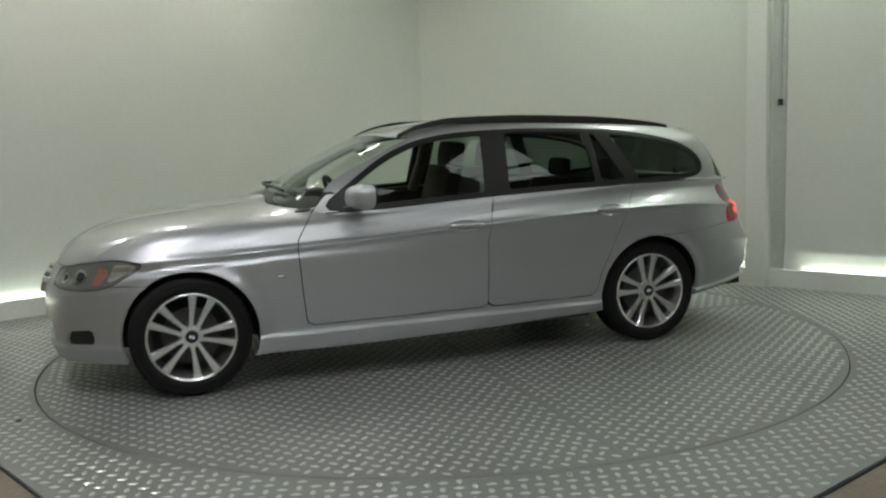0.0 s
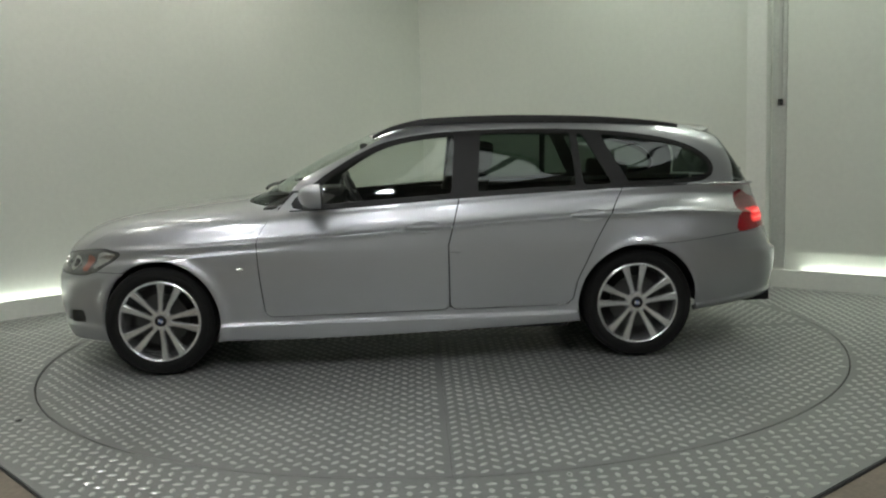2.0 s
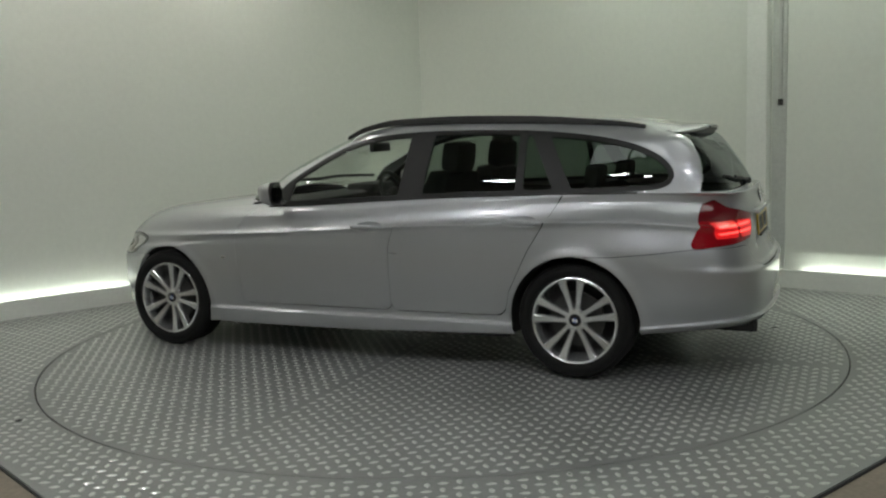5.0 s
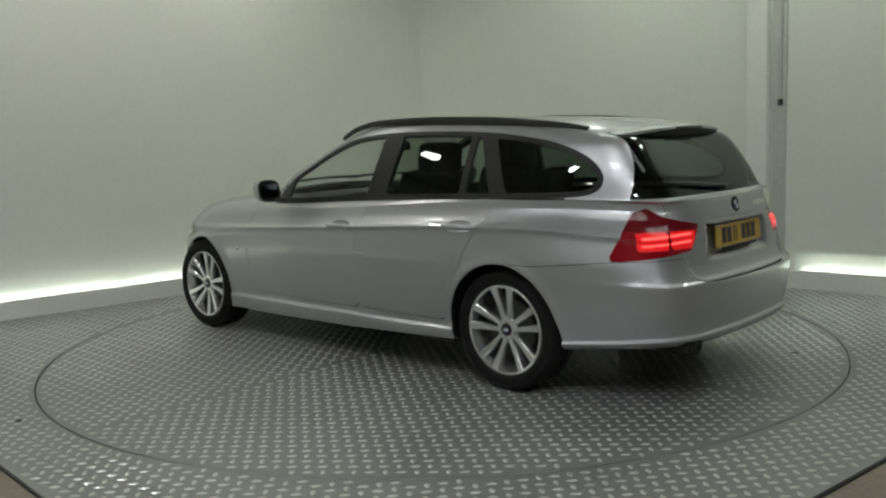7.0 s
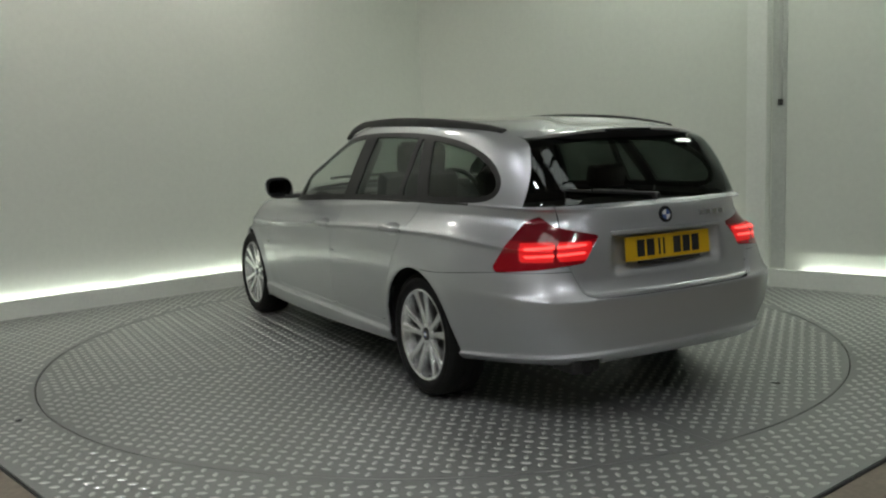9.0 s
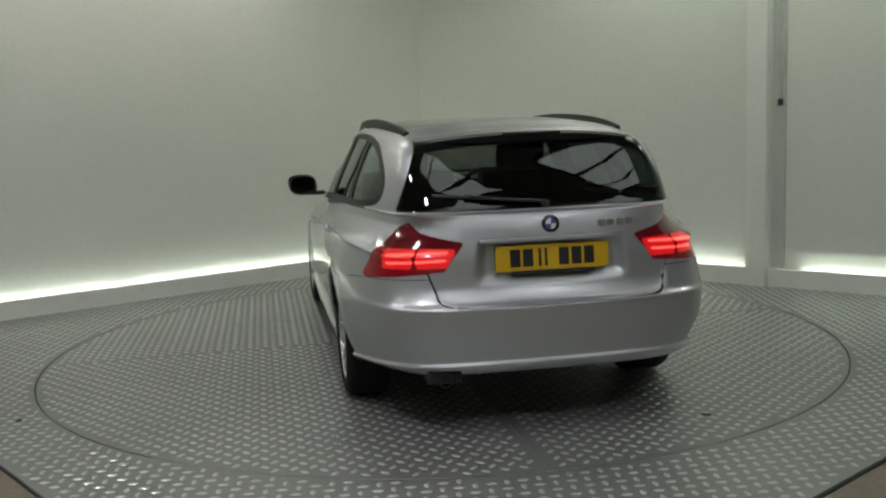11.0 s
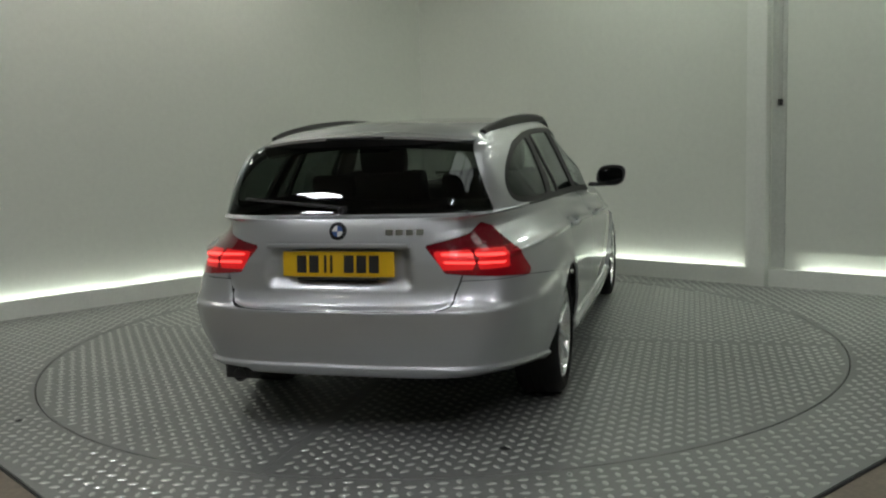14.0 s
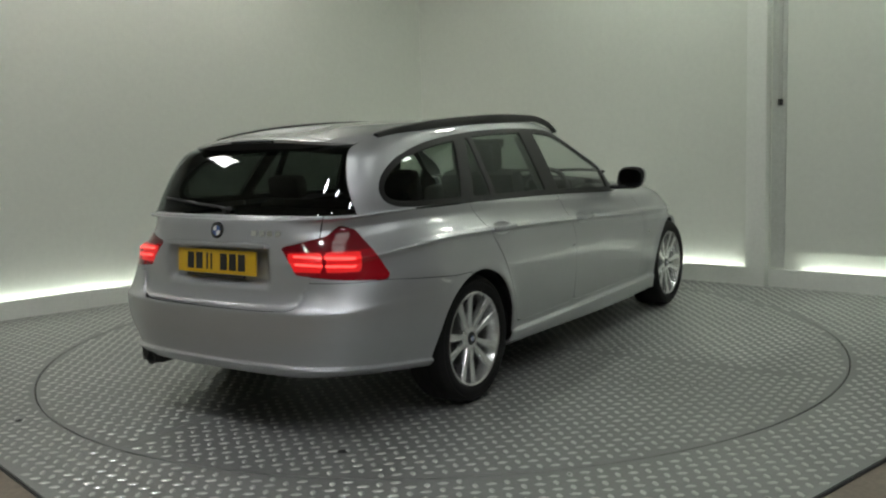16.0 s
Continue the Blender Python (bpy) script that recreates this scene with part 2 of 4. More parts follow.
angles = sorted([2 * math.pi * k / 240 for k in range(240)] + [math.atan2(p.y, p.x) % (2 * math.pi) for p in SHEET])
verts, faces = [], []
for a in angles:
    far = edge_at(a)
    for r, z in ((RIM, -0.03), (RIM, 0.0), (far, 0.0), (far, -0.013)):
        verts.append((r * math.cos(a), r * math.sin(a), z))
n = len(angles)
for k in range(n):
    i, j = 4 * k, 4 * ((k + 1) % n)
    for c in range(3):
        faces.append((i + c, j + c, j + c + 1, i + c + 1))
floor = tagged(new("floor", mesh_of("floor", verts, faces, PLATE)), kind="structure")
# dark edge strip along the sheet's two near sides
for a, b in ((SHEET[1], SHEET[2]), (SHEET[2], SHEET[3])):
    d = (b - a).normalized()
    nrm = Vector((d.y, -d.x))
    bm = bmesh.new()
    prism(bm, [a + nrm * 0.001, b + nrm * 0.001, b + nrm * 0.01, a + nrm * 0.01], -0.014, -0.006)
    tagged(part("trim", bm, GAP, None), kind="structure")


def studs(keep, turn, flip):
    """Raised lozenges of tread plate on a staggered net, as joined geometry."""
    verts, faces = [], []
    pa, pb = 0.078, 0.050
    c, s = math.cos(turn), math.sin(turn)
    for i in range(-85, 86):
        for j in range(-95, 96):
            u, v = (i + 0.5 * (j % 2)) * pa, j * pb
            x, y = c * u - s * v, s * u + c * v
            if not keep(x, y):
                continue
            a = turn + radians(45 if (j % 2) ^ flip else -45)
            ca, sa = math.cos(a), math.sin(a)
            k = len(verts)
            for l, w, h in ((-.0245, 0, 0), (-.010, .011, 0), (.010, .011, 0), (.0245, 0, 0), (.010, -.011, 0), (-.010, -.011, 0),
                            (-.017, 0, .0032), (-.007, .0058, .0038), (.007, .0058, .0038), (.017, 0, .0032), (.007, -.0058, .0038), (-.007, -.0058, .0038)):
                verts.append((x + ca * l - sa * w, y + sa * l + ca * w, h))
            for m in range(6):
                faces.append((k + m, k + (m + 1) % 6, k + 6 + (m + 1) % 6, k + 6 + m))
            faces.append(tuple(k + 6 + m for m in range(6)))
    return verts, faces


def on_sheet(x, y):
    r = math.hypot(x, y)
    return r > RIM + 0.025 and r < edge_at(math.atan2(y, x)) - 0.03


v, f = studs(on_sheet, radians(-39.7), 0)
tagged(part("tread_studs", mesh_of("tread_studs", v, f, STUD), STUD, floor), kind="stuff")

bm = bmesh.new()
lathe(bm, [(0.0, 0.0012), (0.018, 0.0012), (0.02, 0.0)], 12, pose(-2.10, -1.53, 0.0006))
part("bolt_hole", bm, GAP, floor)

# turntable: four plates with a seam between them on a dark drum
turntable = tagged(new("turntable"), "round aluminium tread plate turntable set flush in the floor", "turntable")
bm = bmesh.new()
prism(bm, [((RIM - 0.002) * math.cos(2 * math.pi * k / 160), (RIM - 0.002) * math.sin(2 * math.pi * k / 160)) for k in range(160)], -0.03, -0.008)
part("drum", bm, GAP, turntable, "dark drum under the plates")
SEAM = (0.03, 0.07)
for qx in (1, -1):
    for qy in (1, -1):
        bm = bmesh.new()
        cx, cy = SEAM[0] + 0.001 * qx, SEAM[1] + 0.001 * qy
        rim = []
        for k in range(-8, 50):
            a = math.atan2(qy, qx) + (k - 21) * radians(90) / 40
            x, y = TABLE * math.cos(a), TABLE * math.sin(a)
            if (x - cx) * qx > 0 and (y - cy) * qy > 0:
                rim.append((x, y))
        ax = (cx, qy * math.sqrt(TABLE ** 2 - cx ** 2))
        ay = (qx * math.sqrt(TABLE ** 2 - cy ** 2), cy)
        pts = [ay] + rim + [ax] if qx * qy > 0 else [ax] + rim + [ay]
        prism(bm, [(cx, cy)] + pts, -0.008, 0.0)
        plate = part("tread_plate", bm, PLATE, turntable)
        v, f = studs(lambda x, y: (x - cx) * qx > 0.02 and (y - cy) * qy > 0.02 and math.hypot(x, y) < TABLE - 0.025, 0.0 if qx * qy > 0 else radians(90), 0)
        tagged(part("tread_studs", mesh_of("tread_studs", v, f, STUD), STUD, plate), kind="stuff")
bm = bmesh.new()
lathe(bm, [(0.0, 0.0008), (0.022, 0.0008), (0.024, 0.0), ], 16, pose(-2.01, -0.84, 0.0006))
part("bolt_hole", bm, GAP, turntable, "small dark lifting hole")

# ---------------------------------------------------------------- ceiling and lamps
bm = bmesh.new()
prism(bm, [(-9, -10), (9, -10), (9, 6), (-9, 6)], HIGH, HIGH + 0.1)
tagged(part("ceiling", bm, CEIL, None), kind="structure")


def floodlight(x, y, sheet=FLOOD, size=(0.32, 0.32), z=HIGH, turn=0.0):
    lamp = tagged(new("ceiling_light"), "unseen square white ceiling light panel in a thin metal frame", "lamp", "ceiling lights")
    lamp.matrix_world = pose(x, y, z, 0, 0, turn)
    w, h = size[0] / 2, size[1] / 2
    bm = bmesh.new()
    box(bm, (-w, -h, -0.05), (w, h, -0.042))
    part("diffuser", bm, sheet, lamp)
    bm = bmesh.new()
    for lo, hi in (((-w - 0.03, -h - 0.03, -0.06), (-w, h + 0.03, 0)), ((w, -h - 0.03, -0.06), (w + 0.03, h + 0.03, 0)),
                   ((-w, -h - 0.03, -0.06), (w, -h, 0)), ((-w, h, -0.06), (w, h + 0.03, 0))):
        box(bm, lo, hi)
    part("frame", bm, TRIMWHITE, lamp)


for x, y in ((1.3, 1.7), (3.6, -0.2), (2.5, 0.8)):
    floodlight(x, y)
for x, y in ((-1.3, 1.9), (-3.6, -0.2), (-2.5, 0.9), (-3.2, -5.0)):
    floodlight(x, y, WARM)
# added cool fill panels, unseen, that brighten the car and near floor
for x, y in ((-2.2, -2.7), (0.2, -5.4), (-0.6, -4.0), (2.6, -5.2)):
    floodlight(x, y, COOLFILL)

# a row of light boxes with dark bars between them, hung under the ceiling
raft = tagged(new("light_box_row"), "row of white ceiling light boxes between dark bars", "lamp", "light box rows")
raft.matrix_world = pose(2.95, -2.75, HIGH, 0, 0, -33)
for k in range(3):
    x = -1.65 + 0.58 * k
    bm = bmesh.new()
    box(bm, (x + 0.03, -0.38, -0.09), (x + 0.55, 0.38, -0.08))
    part("light_box", bm, LIGHTBOX, raft, "white glowing light box")
for k in range(4):
    x = -1.65 + 0.58 * k
    bm = bmesh.new()
    box(bm, (x - 0.03, -0.41, -0.11), (x + 0.03, 0.41, 0))
    part("cross_bar", bm, SATIN, raft, "dark bar")
for y in (-0.41, 0.38):
    bm = bmesh.new()
    box(bm, (-1.65, y, -0.11), (0.09, y + 0.03, 0))
    part("side_bar", bm, SATIN, raft, "dark bar")

copy_thing(raft, pose(1.0, -3.32, HIGH, 0, 0, -33))

# ---------------------------------------------------------------- the car: one smooth skin, cut into its panels
# x forward from the middle of the wheelbase, y to its left, z up
# rows: z at the tail, rear flank, front flank and nose; x of tail and nose; half width; corner sharpness rear and front; end of the flank
SKIN_LOW = [
    (0.284, 0.240, 0.177, 0.172, -2.27, 2.06, 0.815, 7.6, 4.3, 0.70),
    (0.296, 0.250, 0.186, 0.185, -2.305, 2.088, 0.850, 7.6, 4.3, 0.70),
    (0.338, 0.285, 0.270, 0.265, -2.336, 2.118, 0.867, 7.8, 4.4, 0.70),
    (0.353, 0.300, 0.290, 0.295, -2.322, 2.116, 0.863, 7.8, 4.4, 0.70),
    (0.480, 0.430, 0.430, 0.420, -2.336, 2.133, 0.882, 8.0, 4.4, 0.70),
    (0.575, 0.600, 0.600, 0.540, -2.338, 2.128, 0.896, 8.0, 4.3, 0.70),
    (0.605, 0.640, 0.640, 0.570, -2.310, 2.123, 0.897, 8.0, 4.2, 0.70),
    (0.670, 0.690, 0.690, 0.600, -2.278, 2.108, 0.895, 8.0, 4.2, 0.70),
    (0.770, 0.822, 0.728, 0.640, -2.260, 2.083, 0.8865, 7.6, 4.0, 0.70),
    (0.790, 0.848, 0.756, 0.690, -2.257, 2.063, 0.8945, 7.6, 4.0, 0.70),
]
SKIN_HIGH = [
    (0.810, 0.868, 0.776, 0.742, -2.253, 2.026, 0.872, 7.6, 4.0, 0.70),
    (0.880, 0.915, 0.830, 0.834, -2.238, 1.895, 0.845, 7.6, 3.9, 0.68),
    (0.925, 0.950, 0.865, 0.896, -2.226, 1.670, 0.832, 7.8, 3.9, 0.64),
    (0.958, 0.980, 0.890, 0.940, -2.214, 1.290, 0.824, 8.0, 3.8, 0.58),
    (0.974, 0.992, 0.905, 0.978, -2.204, 0.925, 0.817, 13.0, 4.2, 0.50),
    (0.981, 1.000, 0.918, 1.002, -2.172, 0.830, 0.811, 13.0, 4.6, 0.42),
    (1.080, 1.080, 1.020, 1.110, -2.105, 0.645, 0.776, 13.0, 5.2, 0.25),
    (1.175, 1.170, 1.130, 1.215, -2.035, 0.450, 0.734, 13.0, 5.4, 0.05),
    (1.270, 1.262, 1.245, 1.310, -1.955, 0.240, 0.684, 11.0, 5.2, -0.10),
]
SKIN_ROOF = [
    (1.305, 1.312, 1.338, 1.355, -1.915, 0.120, 0.640, 6.0, 5.0, -0.20),
    (1.326, 1.340, 1.385, 1.385, -1.880, 0.020, 0.590, 5.2, 4.6, -0.25),
    (1.340, 1.360, 1.403, 1.400, -1.830, -0.08, 0.520, 4.0, 4.0, -0.30),
    (1.360, 1.385, 1.418, 1.415, -1.640, -0.22, 0.320, 3.2, 3.2, -0.45),
    (1.382, 1.398, 1.424, 1.422, -1.450, -0.36, 0.0, 2.4, 2.4, -0.60),
]
NA, NB, NC, SUB = 80, 54, 60, 7


def hermite(xs, ys, x):
    """Monotone cubic through a few knots; ys may hold whole rings."""
    xs, ys, x = np.asarray(xs, float), np.asarray(ys, float), np.asarray(x, float)
    h = np.diff(xs)
    hh = h.reshape(-1, *([1] * (ys.ndim - 1)))
    d = np.diff(ys, axis=0) / hh
    m = np.zeros_like(ys)
    same = d[:-1] * d[1:] > 0
    m[1:-1] = np.where(same, 2 * d[:-1] * d[1:] / np.where(same, d[:-1] + d[1:], 1), 0)
    m[0], m[-1] = d[0], d[-1]
    k = np.clip(np.searchsorted(xs, x, "right") - 1, 0, len(h) - 1)
    t = ((x - xs[k]) / h[k]).reshape(-1, *([1] * (ys.ndim - 1)))
    hk = h[k].reshape(t.shape)
    return (2 * t ** 3 - 3 * t ** 2 + 1) * ys[k] + (t ** 3 - 2 * t ** 2 + t) * hk * m[k] + (3 * t ** 2 - 2 * t ** 3) * ys[k + 1] + (t ** 3 - t ** 2) * hk * m[k + 1]


def spread(p, n):
    """n + 1 points at even steps along a polyline."""
    d = np.concatenate([[0], np.cumsum(np.linalg.norm(np.diff(p, axis=0), axis=1))])
    s = np.linspace(0, d[-1], n + 1)
    return np.stack([np.interp(s, d, p[:, k]) for k in (0, 1)], 1)


def skin_ring(row):
    zr, z1, z2, zf, xr, xf, w, nr, nf, front = row
    c, back = (-0.35 if xf > 0.5 else (xr + xf) / 2), max(-1.35, xr + 0.35)
    f = np.linspace(0, math.pi / 2, 600)
    rear = np.stack([c - (c - xr) * np.cos(f) ** (2 / nr), w * np.sin(f) ** (2 / nr)], 1)
    nose = np.stack([c + (xf - c) * np.sin(f) ** (2 / nf), w * np.cos(f) ** (2 / nf)], 1)
    p = np.concatenate([rear, nose[1:]])
    # the cabin draws in towards the tail
    p[:, 1] *= 1 - 0.135 * min(1, max(0, (0.885 - w) / 0.050)) * (np.clip(-0.9 - p[:, 0], 0, 2) / 1.2) ** 2
    p[:, 1] *= 1 - 0.026 * min(1, max(0, (z1 - 0.69) / 0.13), max(0, (1.05 - z1) / 0.10)) * np.clip((-0.55 - p[:, 0]) / 1.15, 0, 1) ** 1.4
    p[:, 1] *= 1 - 0.036 * np.clip((-1.70 - p[:, 0]) / 0.45, 0, 1) ** 1.3
    # tail and nose are bowed in plan
    low = min(1, max(0, (w - 0.60) / 0.25))
    p[:, 0] += (0.07 + 0.05 * low) * low * p[:, 1] ** 2 * np.clip((-1.65 - p[:, 0]) / 0.35, 0, 1)
    p[:, 0] -= 0.09 * low * p[:, 1] ** 2 * np.clip((p[:, 0] - 1.5) / 0.4, 0, 1)
    cuts = [int(np.searchsorted(p[:, 0], x)) for x in (back, front)]
    at = [np.array([[x, np.interp(x, p[:, 0], p[:, 1])]]) for x in (back, front)]
    a = spread(np.concatenate([p[:cuts[0]], at[0]]), NA)
    b = spread(np.concatenate([at[0], p[cuts[0]:cuts[1]], at[1]]), NB)
    d = spread(np.concatenate([at[1], p[cuts[1]:]]), NC)
    q = np.concatenate([a, b[1:], d[1:]])
    z = hermite([xr, back - 0.25, front + 0.02, xf], [zr, z1, z2, zf], q[:, 0])
    return np.column_stack([q, z])


HUBS = ((1.38, 0.316), (-1.38, 0.316))
ARCH = 0.352


def make_skin():
    rings = np.array([skin_ring(r) for r in SKIN_LOW + SKIN_HIGH + SKIN_ROOF])
    v = np.linspace(0, len(rings) - 1, (len(rings) - 1) * SUB + 1)
    g = hermite(np.arange(len(rings)), rings, v)
    # the arches stand a little proud of the flanks
    for hx, hz in HUBS:
        d = np.hypot(g[..., 0] - hx, g[..., 2] - hz)
        swell = np.exp(-((d - ARCH) / 0.035) ** 2) * np.clip((g[..., 1] - 0.6) / 0.1, 0, 1)
        g[..., 1] += (0.022 if hx > 0 else 0.012) * swell
    # sill bulge between the wheels
    g[..., 1] += 0.015 * np.clip((0.294 - g[..., 2]) / 0.018, 0, 1) * np.clip((g[..., 2] - 0.17) / 0.02, 0, 1) * np.clip((1.05 - np.abs(g[..., 0])) / 0.1, 0, 1) * (g[..., 1] > 0.5)
    # the tailgate lies behind the bumper's upper edge
    q2 = rear_q(g.reshape(-1, 3))
    step = np.clip(inside_polygon(q2, TAILGATE) / 0.014, 0, 1).reshape(g.shape[:2])
    g[..., 0] += 0.012 * step * np.clip((0.78 - g[..., 2]) / 0.12, 0, 1) * (g[..., 0] < -2)
    # plate recess in the tailgate
    q = g[..., 1] + g[..., 0] + 2.25
    inside = np.clip((0.34 - np.abs(q)) / 0.03, 0, 1) * np.clip((g[..., 2] - 0.675) / 0.03, 0, 1) * np.clip((0.862 - g[..., 2]) / 0.02, 0, 1)
    g[..., 0] += 0.034 * inside * (g[..., 0] < -2)
    du = np.gradient(g, axis=1)
    dv = np.gradient(g, axis=0)
    n = np.cross(dv, du)
    n /= np.linalg.norm(n, axis=2, keepdims=True) + 1e-12
    side = np.einsum("ijk,ijk->ij", n, g - np.array([-0.2, 0, 0.6]))
    n *= np.where(side < 0, -1, 1)[..., None]
    n[:, 0, 1] = n[:, -1, 1] = 0
    rows, cols = g.shape[:2]
    i, j = np.meshgrid(np.arange(rows - 1), np.arange(cols - 1), indexing="ij")
    a = (i * cols + j).ravel()
    quads = np.stack([a, a + cols, a + cols + 1, a + 1], 1)
    tri = np.concatenate([quads[:, [0, 1, 2]], quads[:, [0, 2, 3]]])
    return g.reshape(-1, 3), n.reshape(-1, 3), tri


def keep_side(soup, f):
    """The part of a triangle soup on which f > 0, cut along f = 0."""
    V, N, T = soup
    s = f[T] > 0
    cnt = s.sum(1)
    out = [tuple(t) for t in T[cnt == 3]]
    V2, N2, seen = list(V), list(N), {}

    def cross(a, b):
        k = (a, b) if a < b else (b, a)
        if k not in seen:
            t = f[a] / (f[a] - f[b])
            seen[k] = len(V2)
            V2.append(V[a] + (V[b] - V[a]) * t)
            n = N[a] + (N[b] - N[a]) * t
            N2.append(n / (np.linalg.norm(n) + 1e-12))
        return seen[k]

    for t in T[(cnt > 0) & (cnt < 3)]:
        poly = []
        for k in range(3):
            a, b = int(t[k]), int(t[(k + 1) % 3])
            if f[a] > 0:
                poly.append(a)
            if (f[a] > 0) != (f[b] > 0):
                poly.append(cross(a, b))
        for k in range(1, len(poly) - 1):
            out.append((poly[0], poly[k], poly[k + 1]))
    T2 = np.array(out, int).reshape(-1, 3)
    used = np.unique(T2)
    remap = np.full(len(V2), -1)
    remap[used] = np.arange(len(used))
    return np.array(V2)[used].reshape(-1, 3), np.array(N2)[used].reshape(-1, 3), remap[T2]


def take(soup, fn, gap=0.0):
    """Cuts a panel out: (panel, what is left), with a joint between the two."""
    f = fn(soup[0])
    return keep_side(soup, f - gap), keep_side(soup, -f - gap)


def inside_polygon(p, poly):
    """Distance to a polygon's edge, positive inside."""
    poly = np.asarray(poly, float)
    best, sign = np.full(len(p), 1e9), np.zeros(len(p), bool)
    for a, b in zip(poly, np.roll(poly, -1, 0)):
        e = b - a
        t = np.clip(((p - a) @ e) / (e @ e), 0, 1)
        best = np.minimum(best, np.linalg.norm(p - a - t[:, None] * e, axis=1))
        cond = (a[1] > p[:, 1]) != (b[1] > p[:, 1])
        with np.errstate(divide="ignore", invalid="ignore"):
            xi = a[0] + (p[:, 1] - a[1]) / (b[1] - a[1]) * e[0]
        sign ^= cond & (p[:, 0] < xi)
    return np.where(sign, best, -best)


def rounded(poly, step=0.25, times=2):
    """Corner cutting, for smooth outlines."""
    p = np.asarray(poly, float)
    for _ in range(times):
        q = np.roll(p, -1, 0)
        p = np.stack([p + (q - p) * step, q - (q - p) * step], 1).reshape(-1, 2)
    return p


def xz(v):
    return v[:, [0, 2]]


def rear_q(v):
    """Distance round the tail from its middle, and height."""
    return np.stack([v[:, 1] + v[:, 0] + 2.25, v[:, 2]], 1)


def nose_q(v):
    return np.stack([v[:, 1] + 2.1 - v[:, 0], v[:, 2]], 1)


def joined(soup, sides=(1, -1)):
    """A half-car panel on one or both flanks."""
    V, N, T = [], [], []
    both = soup if isinstance(soup, list) else [soup, soup]
    for s in sides:
        soup = both[0 if s > 0 else 1]
        k = sum(len(x) for x in V)
        m = np.array([1, s, 1])
        V.append(soup[0] * m)
        N.append(soup[1] * m)
        t = (soup[2] if s > 0 else soup[2][:, ::-1]) + k
        if k and both[0] is both[1]:
            seam = np.abs(soup[0][:, 1]) < 1e-6
            t = np.where(seam[t - k], t - k, t)
        T.append(t)
    return np.concatenate(V), np.concatenate(N), np.concatenate(T)


def panel(name, soup, mat, parent, label="", sides=(1, -1), depth=0.012, lift=0.0):
    """A panel with its turned-in edge, as one mesh."""
    V, N, T = joined(soup, sides)
    if not len(T):
        return None
    fn = np.cross(V[T[:, 1]] - V[T[:, 0]], V[T[:, 2]] - V[T[:, 0]])
    bad = np.einsum("ij,ij->i", fn, N[T[:, 0]]) < 0
    T[bad] = T[bad][:, ::-1]
    V = V + N * lift
    edges = {}
    for t in T:
        for a, b in ((t[0], t[1]), (t[1], t[2]), (t[2], t[0])):
            edges[(int(a), int(b))] = 1
    rim = [(a, b) for a, b in edges if (b, a) not in edges and max(abs(V[a][1]), abs(V[b][1])) > 1e-3]
    verts, norms, faces = list(V), list(N), [tuple(t) for t in T]
    if depth:
        fresh = {}
        for a, b in rim:
            for c in (a, b):
                if c not in fresh:
                    fresh[c] = len(verts)
                    verts += [V[c], V[c] - N[c] * depth]
                    norms += [N[c], N[c]]
            faces.append((b, a, fresh[a] + 1, fresh[b] + 1))
    me = mesh_of(name, verts, faces, mat, True)
    me.normals_split_custom_set_from_vertices([tuple(map(float, n)) for n in norms])
    return part(name, me, mat, parent, label)


# outlines on the flank (x, z), round the tail and round the nose
DLO = rounded([(0.69, 0.915), (0.28, 0.934), (-0.34, 0.966), (-1.02, 0.988), (-1.72, 0.996), (-1.86, 1.02), (-1.885, 1.10), (-1.80, 1.19), (-1.62, 1.265),
               (-1.30, 1.318), (-0.90, 1.345), (-0.40, 1.350), (-0.05, 1.325), (0.18, 1.255), (0.42, 1.115)], 0.25, 2)
FRONT_DOOR = [(0.60, 1.02), (0.735, 0.880), (0.795, 0.79), (0.803, 0.74), (0.792, 0.55), (0.772, 0.34), (0.745, 0.318), (-0.265, 0.322), (-0.288, 0.345), (-0.290, 0.70), (-0.36, 0.95), (-0.36, 1.02)]
REAR_DOOR = [(-0.36, 1.02), (-0.36, 0.95), (-0.290, 0.70), (-0.288, 0.345), (-0.300, 0.322), (-0.96, 0.325), (-1.00, 0.36), (-1.025, 0.47), (-1.14, 0.70), (-1.30, 0.965), (-1.32, 1.02)]
TAIL_LAMP = [(0.415, 0.858), (0.50, 0.738), (0.76, 0.722), (1.06, 0.708), (1.085, 0.722), (0.99, 0.83), (0.88, 0.925), (0.79, 0.945), (0.70, 0.905)]
TAILGATE = rounded([(-0.4, 0.588), (0.40, 0.590), (0.50, 0.610), (0.58, 0.72), (0.66, 0.90), (0.70, 1.03), (0.3, 1.05), (-0.4, 1.05)], 0.15, 2)
HEAD_LAMP = rounded([(0.46, 0.62), (0.60, 0.582), (0.95, 0.578), (1.10, 0.605), (1.30, 0.712), (1.10, 0.738), (0.80, 0.72), (0.52, 0.69)], 0.15, 2)


